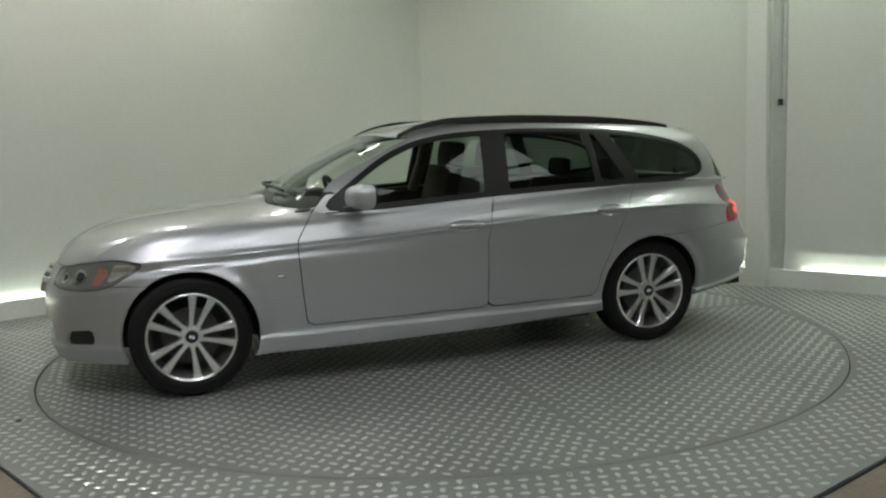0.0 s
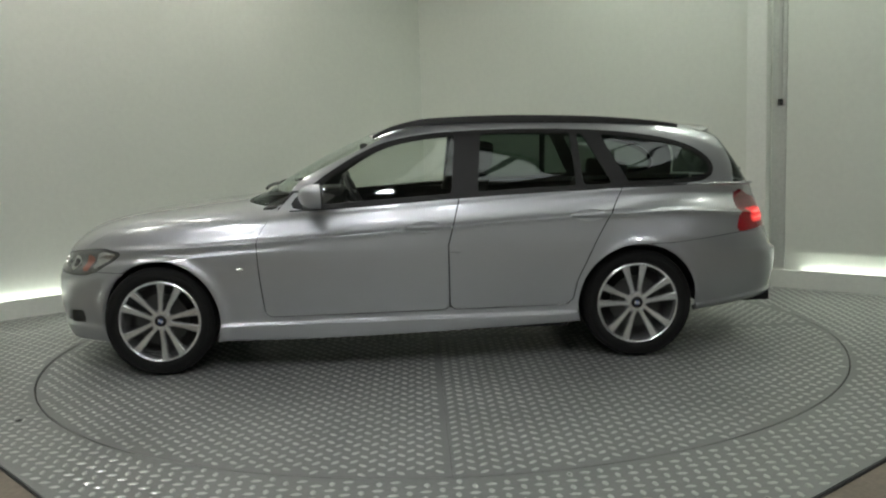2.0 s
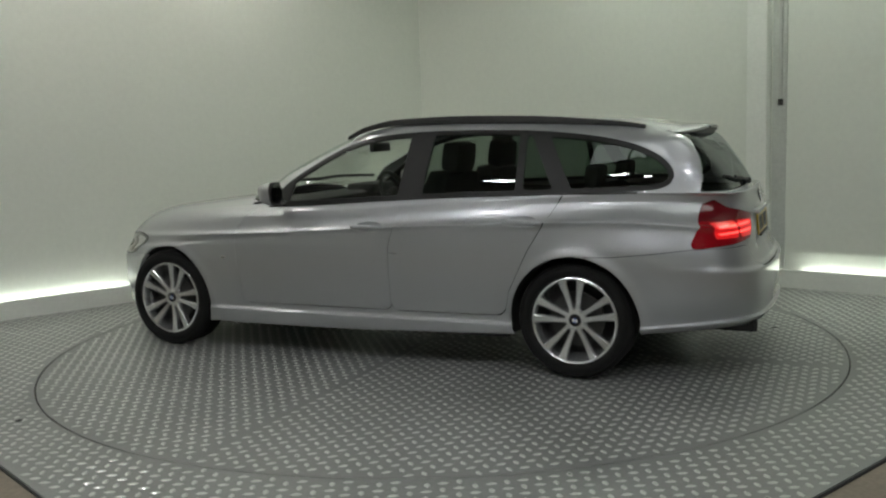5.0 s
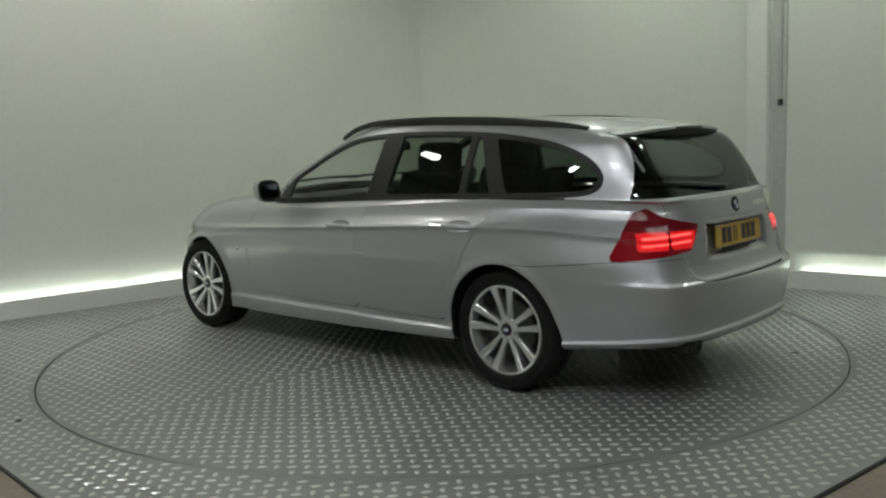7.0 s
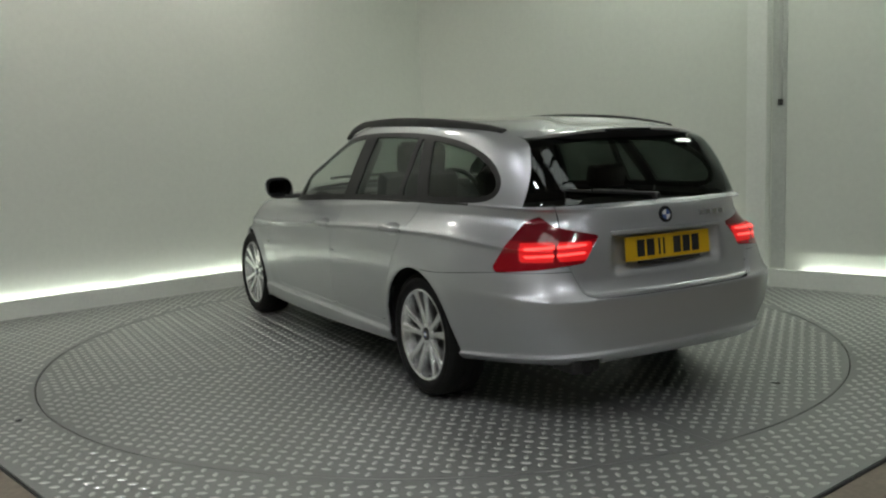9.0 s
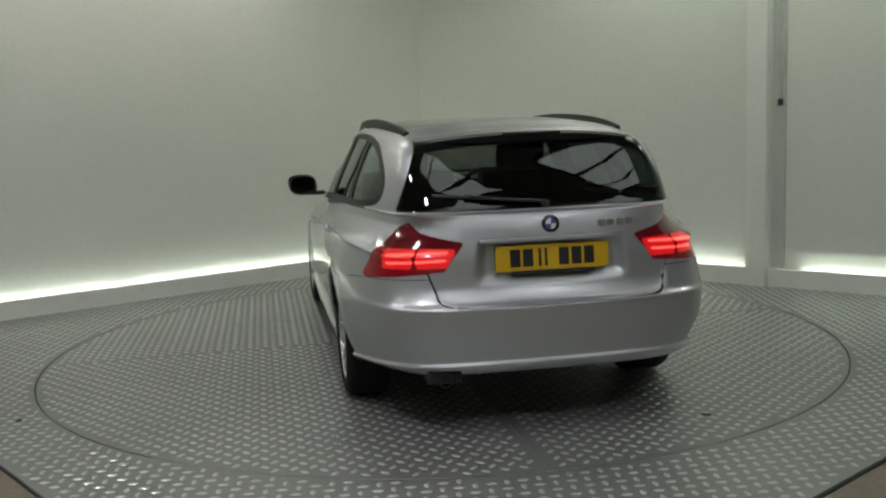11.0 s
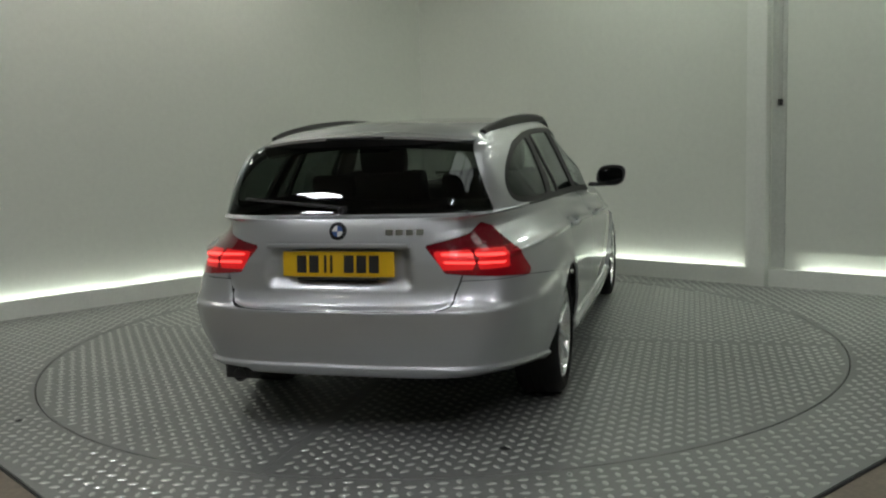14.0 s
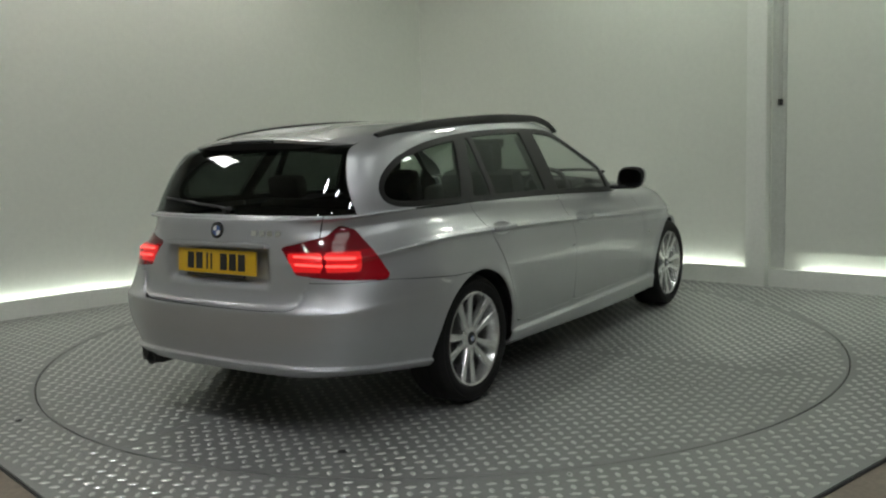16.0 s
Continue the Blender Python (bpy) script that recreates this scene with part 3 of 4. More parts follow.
def build_car():
    car = tagged(new("car"), "silver metallic estate car with lit tail lamps on the turntable", "car")
    full = soup = make_skin()
    for hx, hz in HUBS:
        soup = take(soup, lambda v: np.where(v[:, 1] > 0.5, ARCH - np.hypot(v[:, 0] - hx, v[:, 2] - hz), -1.0))[1]
    liner_soup = soup
    # glass
    frame, soup = take(soup, lambda v: np.minimum(inside_polygon(xz(v), DLO), v[:, 1] - 0.40), 0.0015)
    screen, soup = take(soup, lambda v: np.minimum.reduce([0.675 - 0.36 * (v[:, 2] - 1.0) - v[:, 1], v[:, 2] - 1.012 + 0.15 * v[:, 1] ** 2, 1.345 - 0.08 * v[:, 1] ** 2 - v[:, 2], v[:, 0] - 0.0]), 0.001)
    rear, soup = take(soup, lambda v: np.minimum.reduce([0.652 - 0.40 * (v[:, 2] - 1.0) - v[:, 1], v[:, 2] - 0.990, 1.322 - 0.05 * v[:, 1] ** 2 - v[:, 2], -1.70 - v[:, 0]]), 0.002)
    edge = lambda v: inside_polygon(xz(v), DLO)
    line = lambda v, x0, z0, x1, z1: (v[:, 0] - x0 - (v[:, 2] - z0) / (z1 - z0) * (x1 - x0))
    front_pane, frame = take(frame, lambda v: np.minimum.reduce([edge(v) - 0.024, line(v, -0.315, 0.96, -0.355, 1.33), -line(v, 0.47, 0.93, 0.43, 1.10)]))
    rear_pane, frame = take(frame, lambda v: np.minimum.reduce([edge(v) - 0.024, -line(v, -0.47, 0.97, -0.505, 1.33), line(v, -1.045, 0.98, -1.03, 1.33)]))
    small_pane, frame = take(frame, lambda v: np.minimum.reduce([edge(v) - 0.024, -line(v, -1.085, 0.98, -1.07, 1.33), line(v, -1.27, 0.98, -1.09, 1.33)]))
    quarter_pane, frame = take(frame, lambda v: np.minimum.reduce([edge(v) - 0.026, -line(v, -1.37, 0.98, -1.19, 1.33)]))
    # lamps
    lamp, soup = take(soup, lambda v: np.where(v[:, 0] < -1.5, inside_polygon(rear_q(v), TAIL_LAMP), -1.0), 0.0015)
    head, soup = take(soup, lambda v: np.where(v[:, 0] > 1.2, inside_polygon(nose_q(v), HEAD_LAMP), -1.0), 0.0015)
    # doors, tailgate, bonnet, bumpers
    fdoor, soup = take(soup, lambda v: np.minimum(inside_polygon(xz(v), FRONT_DOOR), v[:, 1] - 0.4), 0.0038)
    rdoor, soup = take(soup, lambda v: np.minimum(inside_polygon(xz(v), REAR_DOOR), v[:, 1] - 0.4), 0.0038)
    cup_of = lambda x, z: (lambda v: 0.033 * (1 - np.hypot((v[:, 0] - x) / 0.098, (v[:, 2] - z) / 0.033)))
    fcup, fdoor = take(fdoor, cup_of(-0.16, 0.806))
    rcup, rdoor = take(rdoor, cup_of(-1.105, 0.842))
    for c in (fcup, rcup):
        x, z = (-0.16, 0.806) if c is fcup else (-1.105, 0.842)
        c[0][:] = c[0] - c[1] * (0.020 * np.clip(1.05 - np.hypot((c[0][:, 0] - x) / 0.098, (c[0][:, 2] - z) / 0.033) ** 2, 0, 1))[:, None]
    gate, soup = take(soup, lambda v: np.where(v[:, 0] < -1.7, inside_polygon(rear_q(v), TAILGATE), -1.0), 0.0045)
    rbump, soup = take(soup, lambda v: np.minimum(0.668 + 0.10 * np.clip(-1.6 - v[:, 0], 0, 0.4) - v[:, 2], -1.45 - v[:, 0]), 0.002)
    fbump, soup = take(soup, lambda v: np.minimum(0.60 - v[:, 2], v[:, 0] - 1.45), 0.002)
    cowl, soup = take(soup, lambda v: np.minimum.reduce([v[:, 0] - 0.55, v[:, 2] - 0.994 + 0.10 * v[:, 1] ** 2, 0.70 - v[:, 1], 1.03 - v[:, 2]]), 0.001)
    bonnet, soup = take(soup, lambda v: np.minimum.reduce([0.70 - 0.12 * np.clip(v[:, 0] - 1.2, 0, 1) - v[:, 1], v[:, 0] - 0.70, 0.10 + v[:, 2] - 0.80]), 0.002)

    fog, fbump = take(fbump, lambda v: inside_polygon(nose_q(v), [(0.62, 0.285), (0.90, 0.290), (0.93, 0.375), (0.70, 0.362)]))
    intake, fbump = take(fbump, lambda v: inside_polygon(nose_q(v), [(-0.5, 0.29), (0.46, 0.29), (0.50, 0.40), (-0.5, 0.41)]))
    panel("cowl", cowl, BLACK, car, "black plastic scuttle below the windscreen")
    panel("lower_intake", intake, BLACK, car, "black lower air intake", depth=0, lift=-0.02)
    panel("fog_lamp_recess", fog, BLACK, car, "black fog lamp recess", (1,), 0, -0.02)
    panel("fog_lamp_recess", fog, BLACK, car, "black fog lamp recess", (-1,), 0, -0.02)
    panel("body", soup, PAINT, car, "silver metallic painted body shell")
    panel("bonnet", bonnet, PAINT, car)
    cut = take(rbump, lambda v: np.minimum.reduce([0.072 - np.abs(v[:, 1] - 0.50), 0.315 - v[:, 2], -2.0 - v[:, 0]]))[1]
    panel("rear_bumper", [cut, rbump], PAINT, car, depth=0.03)
    panel("front_bumper", fbump, PAINT, car, depth=0.03)
    tailgate = panel("tailgate", gate, PAINT, car)
    panel("windscreen", screen, GLASS, car, "clear curved windscreen", depth=0)
    window = panel("rear_window", rear, REARTINT, car, "dark tinted heated rear window", depth=0)
    doors = {}
    for s in (1, -1):
        panel("window_frame", frame, SATIN, car, "satin black window surround", (s,), 0.02)
        doors["f", s] = panel("front_door", fdoor, PAINT, car, "", (s,))
        doors["r", s] = panel("rear_door", rdoor, PAINT, car, "", (s,))
        for key, cup in (("f", fcup), ("r", rcup)):
            dish = joined(cup, (s,))
            part("handle_cup", mesh_of("handle_cup", dish[0], dish[2], PAINT, True), PAINT, doors[key, s])
        panel("side_window", front_pane, GLASS, car, "", (s,), 0, -0.006)
        panel("side_window", rear_pane, TINT, car, "tinted side window", (s,), 0, -0.006)
        panel("side_window", small_pane, TINT, car, "tinted side window", (s,), 0, -0.006)
        panel("side_window", quarter_pane, TINT, car, "tinted side window", (s,), 0, -0.006)
        # tail lamp: dark shell with a lit field in each half and two bright bars in each field
        glow, rest = take(lamp, lambda v: np.minimum.reduce([0.838 - 0.02 * np.abs(rear_q(v)[:, 0] - 0.7) - v[:, 2], v[:, 2] - 0.752, rear_q(v)[:, 0] - 0.475 + 0.35 * (v[:, 2] - 0.76), 0.90 - rear_q(v)[:, 0], np.abs(rear_q(v)[:, 0] - 0.672) - 0.013]))
        upper, lower = take(rest, lambda v: v[:, 2] - 0.842)
        shell = panel("tail_lamp", lower, LAMPRED, car, "lit red tail lamp", (s,))
        panel("lens_top", upper, LAMPDARK, shell, "dark red upper lens", (s,))
        bars, field = take(glow, lambda v: np.minimum(0.0055 - np.abs(np.abs(v[:, 2] - 0.797 + 0.03 * (rear_q(v)[:, 0] - 0.7)) - 0.017), np.minimum(rear_q(v)[:, 0] - 0.49, 0.875 - rear_q(v)[:, 0])))
        panel("lit_field", field, LAMPGLOW, shell, "glowing red field", (s,), 0.004)
        panel("light_bar", bars, LAMPBAR, shell, "bright glowing light bars", (s,), 0.004, 0.001)
        shell = panel("head_lamp", head, LAMPCLEAR, car, "clear unlit headlamp", (s,))
        trim = take(head, lambda v: np.minimum(0.006 - inside_polygon(nose_q(v), HEAD_LAMP), v[:, 0]))[0]
        panel("lamp_seal", trim, SATIN, shell, "black lamp surround", (s,), 0, 0.0015)
        for q0, z0, rad in ((0.645, 0.640, 0.030), (0.80, 0.648, 0.042)):
            off = lambda v: np.hypot((nose_q(v)[:, 0] - q0) / 1.35, v[:, 2] - z0)
            panel("lamp_bowl", take(head, lambda v: np.minimum(rad - off(v), v[:, 0]))[0], CHROME, shell, "bright round lamp bowl", (s,), 0, 0.002)
            panel("projector", take(head, lambda v: np.minimum(rad * 0.66 - off(v), v[:, 0]))[0], GLOSSBLACK, shell, "dark projector lens", (s,), 0, 0.004)
        amber = take(head, lambda v: np.minimum(inside_polygon(nose_q(v), [(0.925, 0.605), (1.00, 0.605), (1.04, 0.685), (0.95, 0.700)]), v[:, 0]))[0]
        bowl = take(head, lambda v: np.minimum(inside_polygon(nose_q(v), [(1.03, 0.608), (1.12, 0.640), (1.24, 0.702), (1.12, 0.718), (1.065, 0.705)]), v[:, 0]))[0]
        panel("reflector", bowl, ALLOY, shell, "bright lamp reflector", (s,), 0, 0.002)
        panel("indicator", amber, AMBER, shell, "amber indicator", (s,), 0, 0.002)

    V, N, T = keep_side(full, np.minimum(full[0][:, 2] - 1.335, 0.0 - full[0][:, 0]))
    panel("headlining", (V - N * 0.03, -N, T[:, ::-1]), HEADLINING, car, "grey cloth headlining", depth=0)
    # dark sheet added for joint shade and as door lining, then the floor pan
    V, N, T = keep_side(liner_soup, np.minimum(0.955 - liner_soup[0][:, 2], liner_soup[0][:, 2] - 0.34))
    panel("liner", (V - N * 0.022, N, T), GAP, car, "dark sheet for joint shade and door lining", depth=0)
    bm = bmesh.new()
    box(bm, (-0.98, -0.80, 0.19), (0.98, 0.80, 0.23))
    box(bm, (-2.10, -0.50, 0.30), (-0.98, 0.50, 0.40))
    box(bm, (0.98, -0.48, 0.22), (1.95, 0.48, 0.40))
    part("floor_pan", bm, BLACK, car, "black underbody")
    return car, doors, tailgate, window, full


CAR, DOORS, TAILGATE_PANEL, REAR_WINDOW, SKIN = build_car()


def skin_y(x, z):
    """How far the flank stands out at (x, z)."""
    v = SKIN[0]
    d = (v[:, 0] - x) ** 2 + (v[:, 2] - z) ** 2 + (v[:, 1] < 0.5) * 9
    k = np.argsort(d)[:8]
    w = 1 / (d[k] + 1e-5)
    return float((v[k, 1] * w).sum() / w.sum())


def skin_x(y, z):
    """Where the tail lies at (y, z)."""
    v = SKIN[0]
    return float(v[np.argmin((v[:, 1] - abs(y)) ** 2 + (v[:, 2] - z) ** 2 + (v[:, 0] > -1.5) * 9), 0])


# ---------------------------------------------------------------- wheels
OUT = pose(0, 0, 0, -90, 0, 0)      # the wheel's axis points to the car's left


def build_wheel():
    bm = bmesh.new()
    lathe(bm, [(0.234, 0.090), (0.238, 0.099), (0.231, 0.103), (0.222, 0.098), (0.216, 0.080), (0.205, 0.040), (0.196, 0.0), (0.200, -0.080), (0.226, -0.095)], 64, OUT)
    wheel = part("wheel", bm, ALLOY, CAR, "silver twin-spoke alloy wheel with black tyre", True)
    bm = bmesh.new()
    lathe(bm, [(0.222, -0.096), (0.262, -0.112), (0.292, -0.108), (0.308, -0.096), (0.3155, -0.080), (0.316, -0.030), (0.311, -0.028), (0.311, -0.022), (0.316, -0.020),
               (0.316, 0.020), (0.311, 0.022), (0.311, 0.028), (0.316, 0.030), (0.3155, 0.080), (0.308, 0.096), (0.292, 0.108), (0.284, 0.107), (0.280, 0.111), (0.264, 0.114), (0.244, 0.107), (0.234, 0.094)], 72, OUT)
    part("tyre", bm, RUBBER, wheel, "black rubber tyre", True)
    bm = bmesh.new()
    lathe(bm, [(0.0, 0.035), (0.150, 0.035), (0.150, 0.022), (0.0, 0.022)], 40, OUT)
    part("brake_disc", bm, STEEL, wheel, "grey steel brake disc", True)
    # dark disc added behind the spokes, for the shade between them
    bm = bmesh.new()
    lathe(bm, [(0.0, -0.04), (0.205, -0.04), (0.205, -0.05)], 40, OUT)
    part("wheel_shade_disc", bm, GAP, wheel, "added dark disc for the shade inside the wheel")
    bm = bmesh.new()
    lathe(bm, [(0.0, 0.078), (0.034, 0.078), (0.040, 0.080), (0.058, 0.077), (0.066, 0.068), (0.066, 0.030)], 40, OUT)
    part("hub", bm, ALLOY, wheel, "", True)
    bm = bmesh.new()
    lathe(bm, [(0.0, 0.0835), (0.030, 0.0825), (0.034, 0.078)], 32, OUT)
    part("centre_cap", bm, GLOSSBLACK, wheel, "dark round centre cap with a bright ring", True)
    for a0, mt in ((0, BLUE), (90, WHITE), (180, BLUE), (270, WHITE)):
        bm = bmesh.new()
        pts = [(0, 0)] + [(0.014 * math.cos(radians(a0 + k * 15)), 0.014 * math.sin(radians(a0 + k * 15))) for k in range(7)]
        prism(bm, pts, 0.0835, 0.0842, OUT)
        part("cap_sector", bm, mt, wheel)
    for k in range(5):
        for s in (1, -1):
            bm = bmesh.new()
            m = OUT @ pose(0, 0, 0, 0, 0, 90 + 72 * k)
            rows = []
            for r, off, w, h0, h1 in ((0.048, 0.0165, 0.0130, 0.040, 0.078), (0.100, 0.0265, 0.0150, 0.045, 0.081), (0.160, 0.039, 0.0185, 0.052, 0.089), (0.206, 0.050, 0.0225, 0.058, 0.097), (0.222, 0.054, 0.028, 0.060, 0.099)):
                y = s * off
                rows.append([bm.verts.new(m @ Vector(p)) for p in ((r, y - w, h0), (r, y - w, h1 - 0.006), (r, y - w * 0.7, h1), (r, y + w * 0.7, h1), (r, y + w, h1 - 0.006), (r, y + w, h0))])
            for a, b in zip(rows, rows[1:]):
                for i in range(6):
                    bm.faces.new((a[i], a[(i + 1) % 6], b[(i + 1) % 6], b[i]))
            bm.faces.new(rows[0])
            bm.faces.new(rows[-1])
            part("spoke", bm, ALLOY, wheel, "", True)
        bm = bmesh.new()
        a = radians(90 + 36 + 72 * k)
        lathe(bm, [(0.0, 0.076), (0.007, 0.076), (0.0105, 0.073), (0.0105, 0.060)], 8, OUT @ pose(0.050 * math.cos(a), 0.050 * math.sin(a), 0.002))
        part("wheel_bolt", bm, SATIN, wheel)
    return wheel


WHEEL_Y = 0.757
first = build_wheel()
first.location = (1.38, WHEEL_Y, 0.316)
first.rotation_euler = (0, radians(18), 0)
for x, side, spin in ((-1.38, 1, 40), (1.38, -1, 10), (-1.38, -1, 55)):
    w = copy_thing(first, pose(x, side * WHEEL_Y, 0.316, 0, 0, 0 if side > 0 else 180) @ pose(0, 0, 0, 0, spin, 0))

for hx, hz in HUBS:
    for s in (1, -1):
        bm = bmesh.new()
        rows = []
        turns = [radians(-14 + (204 if hx > 0 else 196) * k / 40) for k in range(41)]
        lips = [skin_y(hx + 0.36 * math.cos(a), max(0.33, hz + 0.36 * math.sin(a))) - 0.04 for a in turns]
        for r, y in ((0.02, 0.46), (0.36, 0.46), (0.362, 0.70), (0.358, None)):
            rows.append([bm.verts.new((hx + r * math.cos(a), s * (y or lip), hz + r * math.sin(a))) for a, lip in zip(turns, lips)])
        for a, b in zip(rows, rows[1:]):
            for k in range(40):
                bm.faces.new((a[k], a[k + 1], b[k + 1], b[k]))
        part("wheel_arch_liner", bm, BLACK, CAR, "black plastic wheel arch liner", True)


# ---------------------------------------------------------------- trim on the body
def chain(rows_of_points, closed_ring=True, caps=True):
    bm = bmesh.new()
    rows = [[bm.verts.new(p) for p in r] for r in rows_of_points]
    n = len(rows[0])
    for a, b in zip(rows, rows[1:]):
        for k in range(n if closed_ring else n - 1):
            bm.faces.new((a[k], a[(k + 1) % n], b[(k + 1) % n], b[k]))
    if caps:
        bm.faces.new(rows[0])
        bm.faces.new(rows[-1])
    return bm


for s in (1, -1):
    # roof rail
    xs = np.linspace(0.13, -1.70, 34)
    top = hermite([-1.72, -1.54, -1.05, -0.55, -0.21, 0.0, 0.14], [1.345, 1.376, 1.420, 1.436, 1.430, 1.395, 1.338], xs)
    ys = hermite([-1.75, -1.3, -0.5, 0.0, 0.2], [0.535, 0.560, 0.570, 0.560, 0.545], xs)
    deep = [0.030 + 0.026 * math.sin(math.pi * k / 33) for k in range(34)]
    rows = [[(x, s * (y + a), z + b) for a, b in ((-0.014, -e), (-0.015, -0.016), (-0.010, -0.006), (0.008, -0.008), (0.014, -0.018), (0.015, -e))] for x, y, z, e in zip(xs, ys, top, deep)]
    part("roof_rail", chain(rows), SATIN, CAR, "matt black roof rail", True)

    # outside mirror: silver cap, black lower half and foot, mirror glass that looks back
    def mirror_shell(lo, hi, grow=0.0):
        rows = []
        for v in np.linspace(lo, hi, 9):
            ring = []
            for k in range(20):
                a = 2 * math.pi * k / 20
                cy, cz = math.copysign(abs(math.cos(a)) ** 0.7, math.cos(a)), math.copysign(abs(math.sin(a)) ** 0.7, math.sin(a))
                size = (1 - max(0.0, v) ** 2.6) ** 0.42 if v < 1 else 0.0
                ring.append((0.425 + 0.115 * v - 0.024 * cy * size, s * (0.945 + (0.098 + grow) * cy * size + 0.012 * cz), 1.008 + (0.070 + grow) * cz * size))
            rows.append(ring)
        return rows

    bm = chain(mirror_shell(0.0, 0.985))
    mirror = part("door_mirror", bm, PAINT, CAR, "silver door mirror", True)
    part("mirror_rim", chain(mirror_shell(-0.055, 0.02, 0.0015)), BLACK, mirror, "black mirror rim", True)
    bm = bmesh.new()
    pts = [(0.085 * math.copysign(abs(math.cos(a)) ** 0.7, math.cos(a)), 0.056 * math.copysign(abs(math.sin(a)) ** 0.7, math.sin(a))) for a in np.linspace(0, 2 * math.pi, 24, endpoint=False)]
    prism(bm, pts, 0.0, 0.003, Matrix.Translation((0.4165, s * 0.945, 1.008)) @ pose(0, 0, 0, 0, 0, 14 * s) @ Matrix(((0, 0, -1, 0), (1, 0, 0, 0), (0, 1, 0, 0), (0, 0, 0, 1))))
    part("mirror_glass", bm, MIRROR, mirror, "mirror glass")
    bm = bmesh.new()
    sweep(bm, [(0.50, s * 0.80, 0.945), (0.47, s * 0.86, 0.945), (0.445, s * 0.92, 0.955)], [(0.04, 0.016), (0.034, 0.014), (0.03, 0.02)], 12)
    part("mirror_foot", bm, BLACK, mirror, "black mirror foot", True)

    # door handles on shallow dark cups
    for key, x, z in (("f", -0.16, 0.806), ("r", -1.105, 0.842)):
        y = skin_y(x, z)
        bm = bmesh.new()
        xs = np.linspace(-0.105, 0.105, 13)
        sweep(bm, [(x + d, s * (y + 0.028 - 0.026 * abs(d / 0.105) ** 4), z + 0.003 + 0.02 * d) for d in xs], [(0.009, 0.014 - 0.003 * abs(d / 0.105) ** 2) for d in xs], 12)
        part("door_handle", bm, PAINT, DOORS[key, s], "silver door handle", True)

    # side repeater
    y = skin_y(0.90, 0.605)
    bm = chain([[(0.90 + 0.022 * k * math.cos(a), s * (y + h), 0.605 + 0.010 * k * math.sin(a)) for a in np.linspace(0, 2 * math.pi, 14, endpoint=False)] for h, k in ((-0.004, 1), (0.002, 1), (0.004, 0.7))])
    part("side_repeater", bm, ALLOY, CAR, "small clear side repeater", True)

    # bright strip under the side windows
    xs = np.linspace(0.62, -1.70, 40)
    zs = hermite([-1.72, -1.02, -0.34, 0.28, 0.70], [0.992, 0.984, 0.962, 0.930, 0.911], xs)
    rows = [[(x, s * (skin_y(x, z) + a), z + b) for a, b in ((-0.006, -0.005), (0.002, -0.005), (0.003, 0.0), (0.001, 0.004), (-0.006, 0.004))] for x, z in zip(xs, zs)]
    part("waist_trim", chain(rows), SATIN, CAR, "black waist trim strip", True)

    # front kidney grille
    bm = bmesh.new()
    m = Matrix.Translation((2.103, s * 0.150, 0.585)) @ Matrix(((0, 0, 1, 0), (1, 0, 0, 0), (0, 1, 0, 0), (0, 0, 0, 1))) @ pose(0, 0, 0, -20, 0, 0)
    pts = [(0.118 * math.copysign(abs(math.cos(a)) ** 0.6, math.cos(a)), 0.062 * math.copysign(abs(math.sin(a)) ** 0.6, math.sin(a))) for a in np.linspace(0, 2 * math.pi, 24, endpoint=False)]
    prism(bm, pts, -0.05, 0.022, m)
    grille = part("grille", bm, CHROME, CAR, "chrome-edged twin grille", True)
    bm = bmesh.new()
    prism(bm, [(x * 0.87, y * 0.82) for x, y in pts], 0.0, 0.0235, m)
    part("grille_core", bm, BLACK, grille, "black grille core")
    for k in range(-4, 5):
        bm = bmesh.new()
        h = 0.046 * (1 - abs(k / 6) ** 4)
        box(bm, (k * 0.022 - 0.003, -h, 0.02), (k * 0.022 + 0.003, h, 0.028), m)
        part("grille_bar", bm, SATIN, grille)

# roof spoiler over the rear window
def spoiler_rows(top):
    rows = []
    for y in np.linspace(-0.53, 0.53, 25):
        drop, e = 0.125 * y * y, 1 - 0.35 * (abs(y) / 0.53) ** 6
        x0, x1 = -1.70 + 0.05 * y * y, -1.975 + 0.12 * y * y
        x1 = x0 + (x1 - x0) * e
        if top:
            rows.append([(x0, y, 1.346 - drop), ((x0 + x1) / 2, y, 1.345 - drop), (x1 + 0.02, y, 1.336 - drop), (x1, y, 1.330 - drop), (x1 + 0.004, y, 1.318 - drop), (x0, y, 1.318 - drop)])
        else:
            rows.append([(x0 - 0.02, y * 0.985, 1.316 - drop), (x1 + 0.008, y * 0.985, 1.3155 - drop), (x1 + 0.035, y * 0.985, 1.278 - drop), (x0 - 0.08, y * 0.985, 1.270 - drop)])
    return rows


spoiler = part("roof_spoiler", chain(spoiler_rows(True)), PAINT, CAR, "silver roof spoiler", True)
part("spoiler_underside", chain(spoiler_rows(False)), BLACK, spoiler, "black spoiler underside", True)
bm = bmesh.new()
box(bm, (-1.979, -0.14, 1.315), (-1.96, 0.14, 1.325), None, 0.002)
part("brake_light", bm, GLOSSBLACK, spoiler, "unlit high brake light")

